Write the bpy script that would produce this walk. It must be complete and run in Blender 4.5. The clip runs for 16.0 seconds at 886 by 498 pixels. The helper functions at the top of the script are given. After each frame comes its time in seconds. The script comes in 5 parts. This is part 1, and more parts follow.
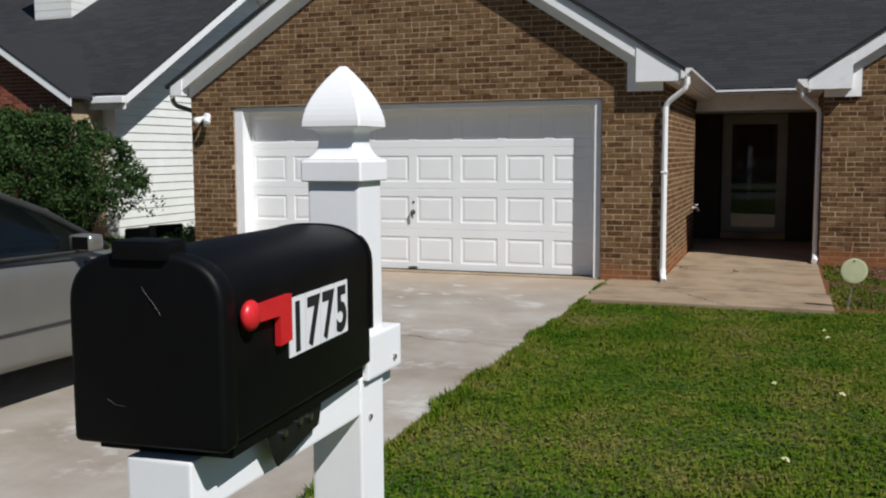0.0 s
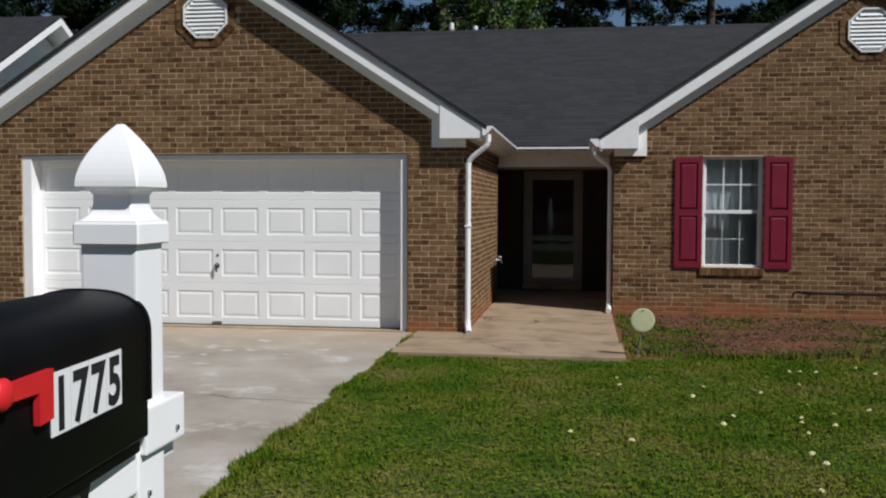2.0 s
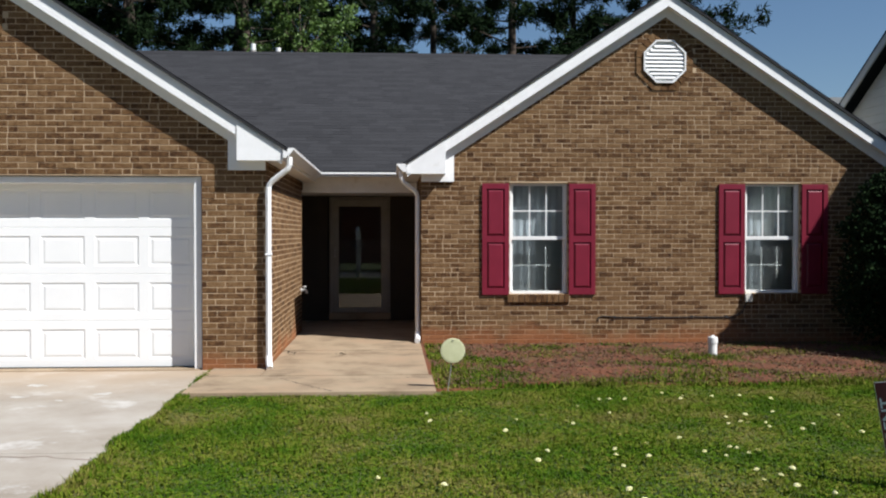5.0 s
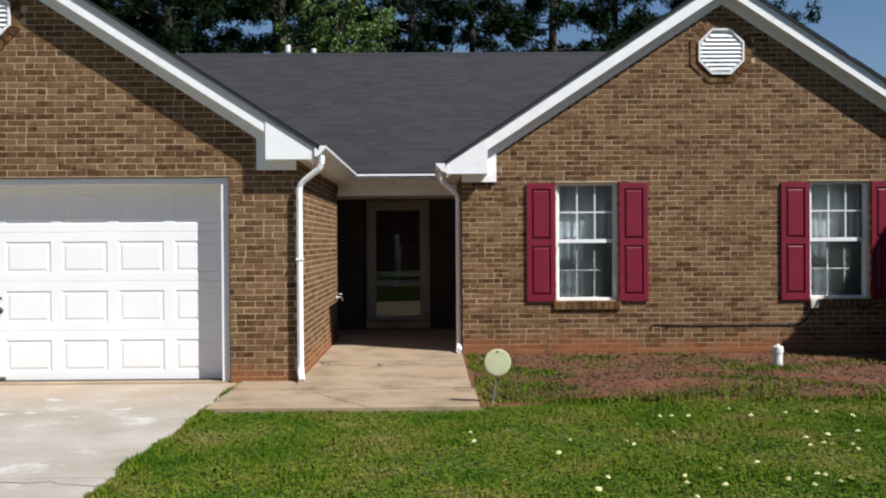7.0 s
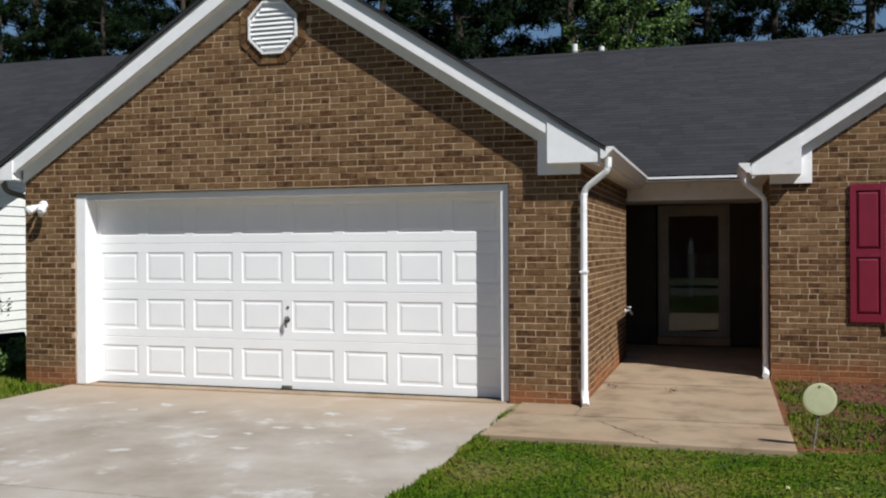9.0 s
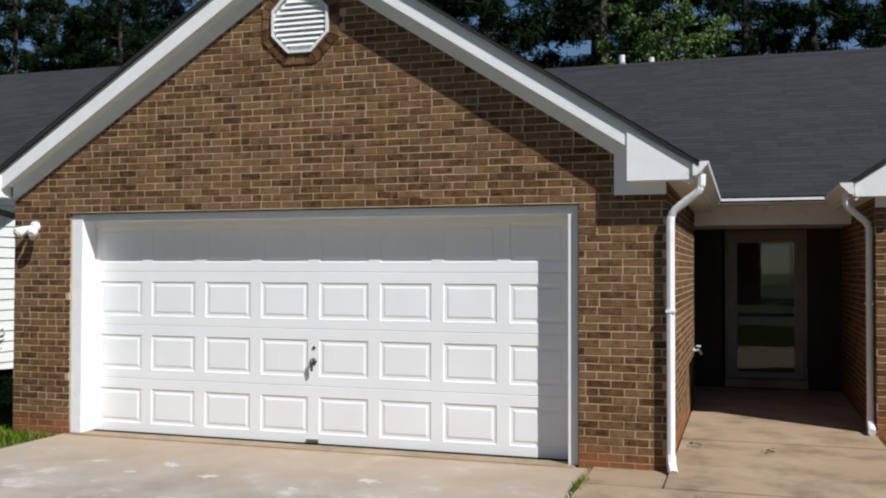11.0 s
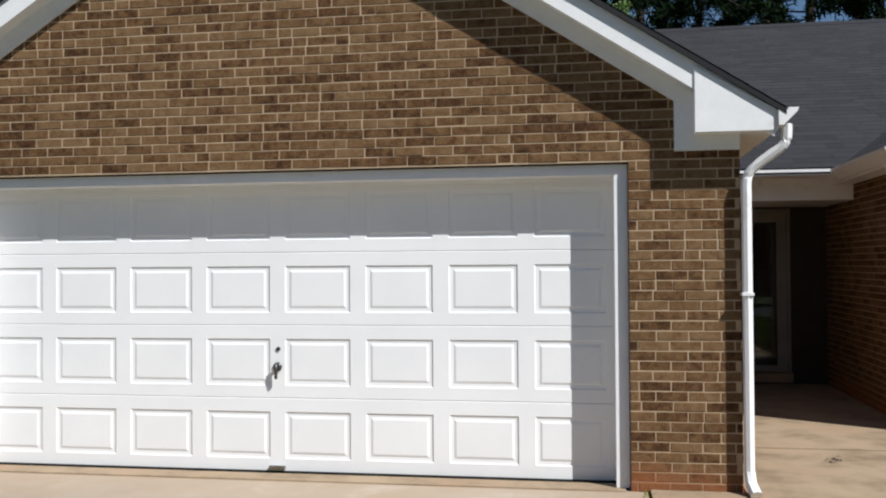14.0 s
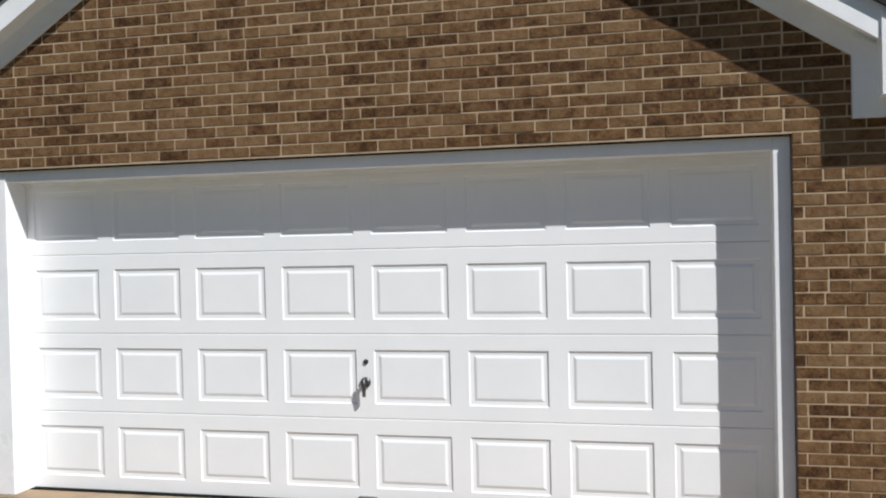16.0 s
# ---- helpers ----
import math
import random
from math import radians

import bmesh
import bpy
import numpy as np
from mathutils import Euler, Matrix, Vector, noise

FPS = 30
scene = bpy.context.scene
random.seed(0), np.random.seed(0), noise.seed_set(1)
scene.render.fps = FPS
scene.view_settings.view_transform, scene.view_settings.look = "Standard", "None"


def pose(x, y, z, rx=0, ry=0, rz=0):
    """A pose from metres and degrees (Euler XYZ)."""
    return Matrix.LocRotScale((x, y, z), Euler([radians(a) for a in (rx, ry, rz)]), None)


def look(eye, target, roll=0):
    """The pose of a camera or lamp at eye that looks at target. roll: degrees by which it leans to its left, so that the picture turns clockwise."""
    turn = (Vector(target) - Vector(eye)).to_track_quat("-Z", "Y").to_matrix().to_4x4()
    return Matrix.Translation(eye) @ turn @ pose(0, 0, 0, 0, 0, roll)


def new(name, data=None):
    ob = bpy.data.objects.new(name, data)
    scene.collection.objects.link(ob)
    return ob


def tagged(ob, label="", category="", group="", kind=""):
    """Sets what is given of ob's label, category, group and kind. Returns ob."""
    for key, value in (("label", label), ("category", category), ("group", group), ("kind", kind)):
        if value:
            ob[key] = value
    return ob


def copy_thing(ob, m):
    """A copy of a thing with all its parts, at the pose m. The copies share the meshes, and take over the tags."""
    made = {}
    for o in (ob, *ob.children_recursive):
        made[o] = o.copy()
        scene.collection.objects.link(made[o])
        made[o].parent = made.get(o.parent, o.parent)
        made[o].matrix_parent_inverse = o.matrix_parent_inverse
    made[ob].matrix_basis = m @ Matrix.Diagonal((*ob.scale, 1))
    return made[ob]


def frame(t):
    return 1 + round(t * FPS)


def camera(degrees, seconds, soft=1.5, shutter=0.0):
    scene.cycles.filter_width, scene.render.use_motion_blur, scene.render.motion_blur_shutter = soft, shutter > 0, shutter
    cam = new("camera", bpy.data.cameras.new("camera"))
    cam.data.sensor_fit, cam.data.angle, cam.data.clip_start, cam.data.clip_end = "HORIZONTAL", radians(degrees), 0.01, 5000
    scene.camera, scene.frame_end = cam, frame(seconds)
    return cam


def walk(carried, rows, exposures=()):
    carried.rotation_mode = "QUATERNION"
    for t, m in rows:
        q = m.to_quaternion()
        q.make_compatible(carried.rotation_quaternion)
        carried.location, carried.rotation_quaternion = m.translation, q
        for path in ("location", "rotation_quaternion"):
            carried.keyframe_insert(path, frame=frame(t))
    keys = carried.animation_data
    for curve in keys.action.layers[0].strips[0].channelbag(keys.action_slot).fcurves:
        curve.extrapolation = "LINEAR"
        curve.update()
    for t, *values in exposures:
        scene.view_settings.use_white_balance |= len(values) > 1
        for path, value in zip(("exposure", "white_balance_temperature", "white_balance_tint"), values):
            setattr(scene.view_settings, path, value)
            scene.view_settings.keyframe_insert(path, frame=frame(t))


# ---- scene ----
cam = camera(50.4, 16.0, soft=2.1)
EXPOSURES = [(0.0, -0.03, 6200, 10), (1.0, -0.03, 6200, 10), (2.0, -0.1, 6200, 10), (2.5, 0.06, 6200, 10), (3.0, 0.3, 6200, 10), (3.5, 0.5, 6200, 10), (4.0, 0.63, 6200, 10), (7.5, 0.59, 6200, 10), (8.2, 0.5, 6200, 10), (8.6, 0.27, 6200, 10), (9.0, 0.2, 6200, 10), (12.0, 0.2, 6150, 10), (12.6, 0.24, 6150, 10), (13.5, 0.34, 6150, 10), (16.0, 0.22, 6100, 10)]
PATH = [
    (0, (4.595, -11.355, 1.536), (3.92, -9.483, 1.335), -0.3),
    (0.5, (4.591, -11.342, 1.54), (3.957, -9.454, 1.356), -0.1),
    (1, (4.602, -11.336, 1.553), (4.053, -9.42, 1.393), 0.1),
    (1.5, (4.627, -11.332, 1.56), (4.201, -9.382, 1.433), 0.1),
    (2, (4.645, -11.318, 1.565), (4.353, -9.342, 1.471), 0.2),
    (2.5, (4.662, -11.286, 1.578), (4.506, -9.294, 1.515), 0.4),
    (3, (4.627, -11.214, 1.58), (4.616, -9.214, 1.54), 0.5),
    (3.5, (4.646, -11.134, 1.557), (4.73, -9.136, 1.526), 0.3),
    (4, (4.653, -11.037, 1.55), (4.781, -9.041, 1.517), 0.1),
    (6.5, (4.679, -10.208, 1.513), (4.731, -8.209, 1.484), -0.3),
    (7, (4.671, -10.028, 1.488), (4.697, -8.028, 1.472), -0.4),
    (7.5, (4.586, -9.855, 1.448), (4.529, -7.856, 1.461), -0.6),
    (8, (4.614, -9.652, 1.449), (4.368, -7.668, 1.483), -0.4),
    (8.5, (4.599, -9.387, 1.514), (4.152, -7.438, 1.532), -0.2),
    (9, (4.594, -9.136, 1.551), (4.019, -7.221, 1.548), -0.3),
    (9.5, (4.45, -8.735, 1.673), (3.834, -6.832, 1.646), -0.3),
    (9.7, (4.408, -8.63, 1.635), (3.772, -6.733, 1.618), -0.2),
    (11.8, (3.248, -7.394, 1.662), (2.721, -5.465, 1.717), 0.3),
    (12, (3.088, -7.319, 1.665), (2.602, -5.38, 1.717), 0.4),
    (12.5, (2.854, -7.075, 1.622), (2.433, -5.121, 1.676), 0.3),
    (13, (2.456, -6.946, 1.645), (2.153, -4.97, 1.675), -0.0),
    (13.5, (2.359, -6.714, 1.594), (2.073, -4.734, 1.619), -0.3),
    (14, (2.345, -6.403, 1.514), (2.016, -4.431, 1.548), -0.4),
    (14.5, (2.174, -6.12, 1.497), (1.833, -4.149, 1.527), -0.7),
    (15, (2.086, -5.786, 1.553), (1.7, -3.824, 1.563), -0.9),
    (15.5, (2.031, -5.624, 1.619), (1.625, -3.666, 1.6), -1.2),
    (16, (1.924, -5.393, 1.702), (1.441, -3.453, 1.669), -1.4),
]
walk(cam, [(t, look(eye, target, roll)) for t, eye, target, roll in PATH], EXPOSURES)

# ---- world and sun ----
LIGHT = Vector((-0.785, 0.51, -1.0)).normalized()
world = bpy.data.worlds.new("world")
scene.world = world
world.use_nodes = True
_wn = world.node_tree.nodes
_sky = _wn.new("ShaderNodeTexSky")
_sky.sky_type = "NISHITA"
_sky.sun_disc = False
_sky.sun_elevation = math.asin(-LIGHT.z)
_sky.sun_rotation = math.atan2(-LIGHT.x, -LIGHT.y)
_sky.air_density = 1.1
_sky.dust_density = 0.0
_sky.ozone_density = 5.0
_wn["Background"].inputs["Strength"].default_value = 0.05
world.node_tree.links.new(_sky.outputs[0], _wn["Background"].inputs[0])
_sd = bpy.data.lights.new("sun", "SUN")
_sd.energy = 5.0
_sd.angle = radians(0.53)
_sd.color = (1.0, 0.965, 0.91)
sun = new("sun", _sd)
sun.matrix_world = Matrix.Translation((6, -6, 12)) @ LIGHT.to_track_quat("-Z", "Y").to_matrix().to_4x4()

# ---- materials ----


def rgb(c, k=1.0):
    return (min(c[0] * k, 1), min(c[1] * k, 1), min(c[2] * k, 1), 1)


def surface(name, stops, rough=0.7, scale=8.0, fine=120.0, bump=0.15, metal=0.0, by="", dirt=None, stretch=(1, 1, 1), spec=0.5, amount=0.35, piece=0.75, base=0.5, shift=-0.13, clay=False, wash=None):
    """Noise at two scales; by: 'object' or 'island' adds a per-piece tone. stops: colours from dark to light."""
    m = bpy.data.materials.new(name)
    m.use_nodes = True
    nt = m.node_tree
    n, l = nt.nodes, nt.links
    b = n["Principled BSDF"]
    b.inputs["Roughness"].default_value = rough
    b.inputs["Metallic"].default_value = metal
    b.inputs["Specular IOR Level"].default_value = spec
    geo = n.new("ShaderNodeNewGeometry")
    mp = n.new("ShaderNodeMapping")
    mp.inputs["Scale"].default_value = stretch
    l.new(geo.outputs["Position"], mp.inputs["Vector"])
    big = n.new("ShaderNodeTexNoise")
    big.inputs["Scale"].default_value = scale
    big.inputs["Detail"].default_value = 5
    big.inputs["Roughness"].default_value = 0.65
    small = n.new("ShaderNodeTexNoise")
    small.inputs["Scale"].default_value = fine
    small.inputs["Detail"].default_value = 3
    for t in (big, small):
        l.new(mp.outputs[0], t.inputs["Vector"])
    mix = n.new("ShaderNodeMath")
    mix.operation = "MULTIPLY_ADD"
    l.new(small.outputs["Fac"], mix.inputs[0])
    mix.inputs[1].default_value = amount
    off = n.new("ShaderNodeMath")
    off.operation = "MULTIPLY_ADD"
    l.new(big.outputs["Fac"], off.inputs[0])
    off.inputs[1].default_value = 1.0
    off.inputs[2].default_value = -amount / 2
    l.new(off.outputs[0], mix.inputs[2])
    last = mix.outputs[0]
    if by:
        if by == "object":
            rnd = n.new("ShaderNodeObjectInfo").outputs["Random"]
        else:
            rnd = geo.outputs["Random Per Island"]
        k = n.new("ShaderNodeMath")
        k.operation = "MULTIPLY_ADD"
        l.new(rnd, k.inputs[0])
        k.inputs[1].default_value = piece
        h = n.new("ShaderNodeMath")
        h.operation = "MULTIPLY_ADD"
        l.new(last, h.inputs[0])
        h.inputs[1].default_value = base
        h.inputs[2].default_value = shift
        l.new(h.outputs[0], k.inputs[2])
        last = k.outputs[0]
    ramp = n.new("ShaderNodeValToRGB")
    e = ramp.color_ramp.elements
    lo, hi = (0.08, 0.92) if by else (0.3, 0.72)
    while len(e) < len(stops):
        e.new(0.5)
    for i, c in enumerate(stops):
        e[i].position = lo + (hi - lo) * i / max(1, len(stops) - 1)
        e[i].color = rgb(c)
    l.new(last, ramp.inputs[0])
    out = ramp.outputs[0]
    if dirt:
        colour, dscale, lo2, hi2 = dirt
        dn = n.new("ShaderNodeTexNoise")
        dn.inputs["Scale"].default_value = dscale
        dn.inputs["Detail"].default_value = 6
        dn.inputs["Roughness"].default_value = 0.7
        l.new(mp.outputs[0], dn.inputs["Vector"])
        mr = n.new("ShaderNodeMapRange")
        mr.inputs["From Min"].default_value = lo2
        mr.inputs["From Max"].default_value = hi2
        l.new(dn.outputs["Fac"], mr.inputs["Value"])
        mx = n.new("ShaderNodeMix")
        mx.data_type = "RGBA"
        l.new(mr.outputs[0], mx.inputs["Factor"])
        l.new(out, mx.inputs["A"])
        mx.inputs["B"].default_value = rgb(colour)
        out = mx.outputs["Result"]
    if wash:
        y0, y1, colour = wash
        sp = n.new("ShaderNodeSeparateXYZ")
        l.new(geo.outputs["Position"], sp.inputs[0])
        wn = n.new("ShaderNodeTexNoise")
        wn.inputs["Scale"].default_value = 1.4
        wn.inputs["Detail"].default_value = 6
        l.new(geo.outputs["Position"], wn.inputs["Vector"])
        wa = n.new("ShaderNodeMath")
        wa.operation = "MULTIPLY_ADD"
        l.new(wn.outputs["Fac"], wa.inputs[0])
        wa.inputs[1].default_value = 1.6
        l.new(sp.outputs["Y"], wa.inputs[2])
        wr = n.new("ShaderNodeMapRange")
        wr.inputs["From Min"].default_value = y0
        wr.inputs["From Max"].default_value = y1
        wr.inputs["To Max"].default_value = 0.7
        l.new(wa.outputs[0], wr.inputs["Value"])
        wm = n.new("ShaderNodeMix")
        wm.data_type = "RGBA"
        l.new(wr.outputs[0], wm.inputs["Factor"])
        l.new(out, wm.inputs["A"])
        wm.inputs["B"].default_value = rgb(colour)
        out = wm.outputs["Result"]
    if clay:
        sep = n.new("ShaderNodeSeparateXYZ")
        l.new(geo.outputs["Position"], sep.inputs[0])
        cn = n.new("ShaderNodeTexNoise")
        cn.inputs["Scale"].default_value = 2.2
        cn.inputs["Detail"].default_value = 6
        l.new(geo.outputs["Position"], cn.inputs["Vector"])
        edge = n.new("ShaderNodeMath")
        edge.operation = "MULTIPLY_ADD"
        l.new(cn.outputs["Fac"], edge.inputs[0])
        edge.inputs[1].default_value = -0.7
        l.new(sep.outputs["Z"], edge.inputs[2])
        cr = n.new("ShaderNodeMapRange")
        cr.inputs["From Min"].default_value = -0.08
        cr.inputs["From Max"].default_value = -0.3
        cr.inputs["To Max"].default_value = 0.72
        l.new(edge.outputs[0], cr.inputs["Value"])
        cm = n.new("ShaderNodeMix")
        cm.data_type = "RGBA"
        l.new(cr.outputs[0], cm.inputs["Factor"])
        l.new(out, cm.inputs["A"])
        cm.inputs["B"].default_value = (0.28, 0.105, 0.042, 1)
        out = cm.outputs["Result"]
    l.new(out, b.inputs["Base Color"])
    if bump:
        bp = n.new("ShaderNodeBump")
        bp.inputs["Strength"].default_value = bump
        bp.inputs["Distance"].default_value = 0.01
        l.new(mix.outputs[0], bp.inputs["Height"])
        l.new(bp.outputs[0], b.inputs["Normal"])
    return m


BRICKS = [(0.046, 0.0215, 0.0098), (0.095, 0.048, 0.0205), (0.142, 0.078, 0.0345), (0.178, 0.105, 0.05), (0.205, 0.128, 0.066)]
M_BRICK = surface("brick", BRICKS, 0.9, 13, 70, 0.5, by="object", clay=True, amount=0.5, piece=0.55, base=1.5, shift=-0.52, spec=0.15)
M_BRICKS = surface("brick_joined", BRICKS, 0.9, 13, 70, 0.5, by="island", clay=True, amount=0.5, piece=0.55, base=1.5, shift=-0.52, spec=0.15)
M_RED_BRICK = surface("red_brick", [(0.13, 0.03, 0.018), (0.22, 0.055, 0.03), (0.3, 0.085, 0.05)], 0.9, 30, 200, 0.4, by="island")
M_MORTAR = surface("mortar", [(0.38, 0.275, 0.17), (0.53, 0.4, 0.26)], 0.95, 6, 200, 0.4, clay=True)
M_WHITE = surface("white_paint", [(0.74, 0.74, 0.73), (0.83, 0.83, 0.82)], 0.45, 3, 60, 0.04)
M_TRIM = surface("white_trim", [(0.79, 0.79, 0.785), (0.87, 0.87, 0.865)], 0.5, 5, 80, 0.06, dirt=((0.45, 0.4, 0.32), 3.0, 0.6, 0.95))
M_DOOR = surface("garage_white", [(0.8, 0.805, 0.8), (0.86, 0.86, 0.85)], 0.5, 1.6, 140, 0.03)
M_VINYL = surface("vinyl", [(0.86, 0.86, 0.865), (0.9, 0.9, 0.9)], 0.35, 4, 60, 0.02)
M_SIDING = surface("white_siding", [(0.72, 0.72, 0.68), (0.8, 0.8, 0.77)], 0.55, 1.5, 40, 0.05)
M_BEIGE = surface("beige_siding", [(0.56, 0.54, 0.47), (0.64, 0.62, 0.55)], 0.6, 1.5, 40, 0.05)
# near-black brown with the deep porch shade put into the colour
M_SHADEWALL = surface("porch_shade_brown", [(0.03, 0.022, 0.016), (0.045, 0.032, 0.023)], 0.8, 3, 60, 0.1)
M_SHINGLE = surface("shingle", [(0.013, 0.013, 0.0152), (0.018, 0.018, 0.0205), (0.024, 0.024, 0.027)], 0.95, 2.5, 160, 0.4, by="island")
M_GREYROOF = surface("weathered_shingle", [(0.09, 0.095, 0.095), (0.13, 0.135, 0.135)], 0.95, 2.5, 160, 0.3)
M_LINTEL = surface("rusty_steel", [(0.02, 0.012, 0.01), (0.045, 0.022, 0.016)], 0.8, 14, 120, 0.2)
M_RED = surface("shutter_red", [(0.16, 0.009, 0.025), (0.2, 0.014, 0.034)], 0.4, 4, 90, 0.05)
M_CONCRETE = surface("concrete", [(0.24, 0.2, 0.155), (0.34, 0.3, 0.25), (0.42, 0.385, 0.34)], 0.9, 0.9, 140, 0.25, dirt=((0.5, 0.475, 0.44), 1.7, 0.56, 0.68), wash=(-1.1, 0.6, (0.36, 0.265, 0.175)))
M_PATCH = surface("pale_cement", [(0.42, 0.395, 0.36), (0.56, 0.54, 0.5)], 0.9, 8, 140, 0.2)
M_HAZE = surface("worn_cement", [(0.36, 0.33, 0.29), (0.44, 0.41, 0.37)], 0.9, 3, 140, 0.2)
M_WALKWAY = surface("porch_concrete", [(0.18, 0.124, 0.076), (0.3, 0.224, 0.142), (0.38, 0.297, 0.2)], 0.9, 2.2, 140, 0.3, dirt=((0.28, 0.16, 0.088), 1.1, 0.5, 0.8))
M_ASPHALT = surface("asphalt", [(0.035, 0.035, 0.036), (0.07, 0.07, 0.07)], 0.95, 3, 200, 0.5)
M_SOIL = surface("red_soil", [(0.055, 0.018, 0.007), (0.125, 0.038, 0.013), (0.18, 0.066, 0.026)], 1.0, 2.2, 50, 1.0, dirt=((0.06, 0.06, 0.02), 2.0, 0.55, 0.75))
M_LITTER = surface("dry_litter", [(0.04, 0.02, 0.01), (0.085, 0.045, 0.022), (0.16, 0.1, 0.055)], 0.9, 3, 30, 0.0, by="island")
# almond lowered in colour so that it holds the porch shade
M_ALMOND = surface("almond_dimmed", [(0.2, 0.19, 0.17), (0.26, 0.245, 0.22)], 0.5, 4, 60, 0.03)
M_LAWN = surface("lawn_soil", [(0.03, 0.052, 0.008), (0.055, 0.08, 0.014), (0.1, 0.088, 0.034)], 1.0, 1.2, 60, 0.8)
M_GRASS = surface("grass", [(0.024, 0.066, 0.004), (0.05, 0.106, 0.005), (0.088, 0.134, 0.009), (0.14, 0.145, 0.022), (0.19, 0.16, 0.055)], 1.0, 1.3, 22, 0.0, by="island", spec=0.05, piece=0.4, base=1.8, shift=-0.58, amount=0.5)
M_BLACK = surface("black_plastic", [(0.002, 0.002, 0.0023), (0.004, 0.004, 0.0043)], 0.5, 6, 300, 0.06, spec=0.16)
M_BLACKMETAL = surface("black_metal", [(0.012, 0.012, 0.013), (0.03, 0.03, 0.032)], 0.4, 12, 200, 0.1, metal=0.6)
M_FLAG = surface("flag_red", [(0.55, 0.015, 0.02), (0.66, 0.025, 0.03)], 0.35, 8, 100, 0.02)
M_STICKER = surface("sticker_white", [(0.76, 0.77, 0.78), (0.82, 0.82, 0.82)], 0.4, 8, 100, 0.0)
M_INK = surface("ink_black", [(0.01, 0.01, 0.012), (0.02, 0.02, 0.022)], 0.5, 8, 100, 0.0)
M_STEEL = surface("steel", [(0.3, 0.29, 0.27), (0.45, 0.44, 0.42)], 0.35, 20, 200, 0.05, metal=1.0)
M_HANDLE = surface("dark_steel", [(0.07, 0.068, 0.065), (0.14, 0.135, 0.13)], 0.4, 20, 200, 0.05, metal=0.8)
M_CARPAINT = surface("silver_beige_paint", [(0.22, 0.215, 0.2), (0.25, 0.245, 0.225)], 0.28, 3, 400, 0.0, metal=0.55)
M_RUBBER = surface("rubber", [(0.015, 0.015, 0.015), (0.03, 0.03, 0.03)], 0.85, 10, 120, 0.1)
M_CURTAIN = surface("curtain", [(0.2, 0.225, 0.25), (0.3, 0.33, 0.36)], 0.9, 4, 90, 0.1, stretch=(12, 1, 0.2))
# indoor dimness is put into this dark grey
M_ROOM = surface("room_dimness", [(0.05, 0.05, 0.055), (0.07, 0.07, 0.075)], 0.9, 2, 30, 0.0)
M_BARK = surface("bark", [(0.03, 0.022, 0.016), (0.07, 0.05, 0.036)], 0.95, 6, 60, 0.8, stretch=(1, 1, 0.25))
M_NEEDLE = surface("pine_needles", [(0.004, 0.010, 0.0035), (0.007, 0.017, 0.005), (0.014, 0.028, 0.008)], 0.95, 2, 20, 0.0, by="island", spec=0.1)
M_LEAF = surface("spring_leaves", [(0.028, 0.064, 0.006), (0.055, 0.11, 0.01), (0.095, 0.155, 0.018)], 0.6, 2, 20, 0.0, by="island")
M_SHRUB = surface("shrub_leaves", [(0.01, 0.026, 0.005), (0.024, 0.052, 0.01), (0.05, 0.092, 0.02)], 0.8, 3, 30, 0.0, by="island", spec=0.25)
M_DARKSHRUB = surface("evergreen_leaves", [(0.005, 0.012, 0.004), (0.009, 0.021, 0.007), (0.018, 0.034, 0.01)], 0.95, 3, 30, 0.0, by="island", spec=0.1)
M_DISC = surface("reflector_disc", [(0.5, 0.5, 0.29), (0.6, 0.6, 0.38)], 0.5, 12, 100, 0.05)
M_PETAL = surface("pale_petals", [(0.7, 0.66, 0.3), (0.8, 0.78, 0.5)], 0.7, 20, 100, 0.0)
M_MAROON = surface("sign_maroon", [(0.12, 0.012, 0.015), (0.16, 0.02, 0.022)], 0.5, 8, 80, 0.0)
M_NAVY = surface("sign_navy", [(0.012, 0.025, 0.08), (0.02, 0.035, 0.1)], 0.5, 8, 80, 0.0)
M_PVC = surface("pvc", [(0.7, 0.7, 0.68), (0.78, 0.78, 0.76)], 0.4, 10, 100, 0.03)
M_GUTTERDARK = surface("dark_downspout", [(0.12, 0.11, 0.1), (0.17, 0.16, 0.15)], 0.5, 6, 80, 0.05)


def glass(name, tint, rough=0.02):
    m = bpy.data.materials.new(name)
    m.use_nodes = True
    b = m.node_tree.nodes["Principled BSDF"]
    b.inputs["Base Color"].default_value = rgb(tint)
    b.inputs["Roughness"].default_value = rough
    b.inputs["Transmission Weight"].default_value = 1.0
    b.inputs["IOR"].default_value = 1.45
    return m


M_GLASS = glass("window_glass", (0.85, 0.9, 0.9))
M_SCREENED = glass("screened_glass", (0.35, 0.38, 0.38), 0.3)
M_CARGLASS = glass("car_glass", (0.12, 0.16, 0.15))

# ---- mesh helpers ----


def part(name, bm, material, parent=None, label="", smooth=False):
    me = bpy.data.meshes.new(name)
    bm.to_mesh(me)
    bm.free()
    me.materials.append(material)
    if smooth:
        for p in me.polygons:
            p.use_smooth = True
    ob = new(name, me)
    if parent:
        ob.parent = parent
    if label:
        ob["label"] = label
    return ob


def thing(name, label, category, loc=(0, 0, 0), group="", kind="", rz=0.0):
    ob = new(name)
    ob.empty_display_size = 0.1
    ob.matrix_world = pose(*loc, 0, 0, rz)
    return tagged(ob, label, category, group, kind)


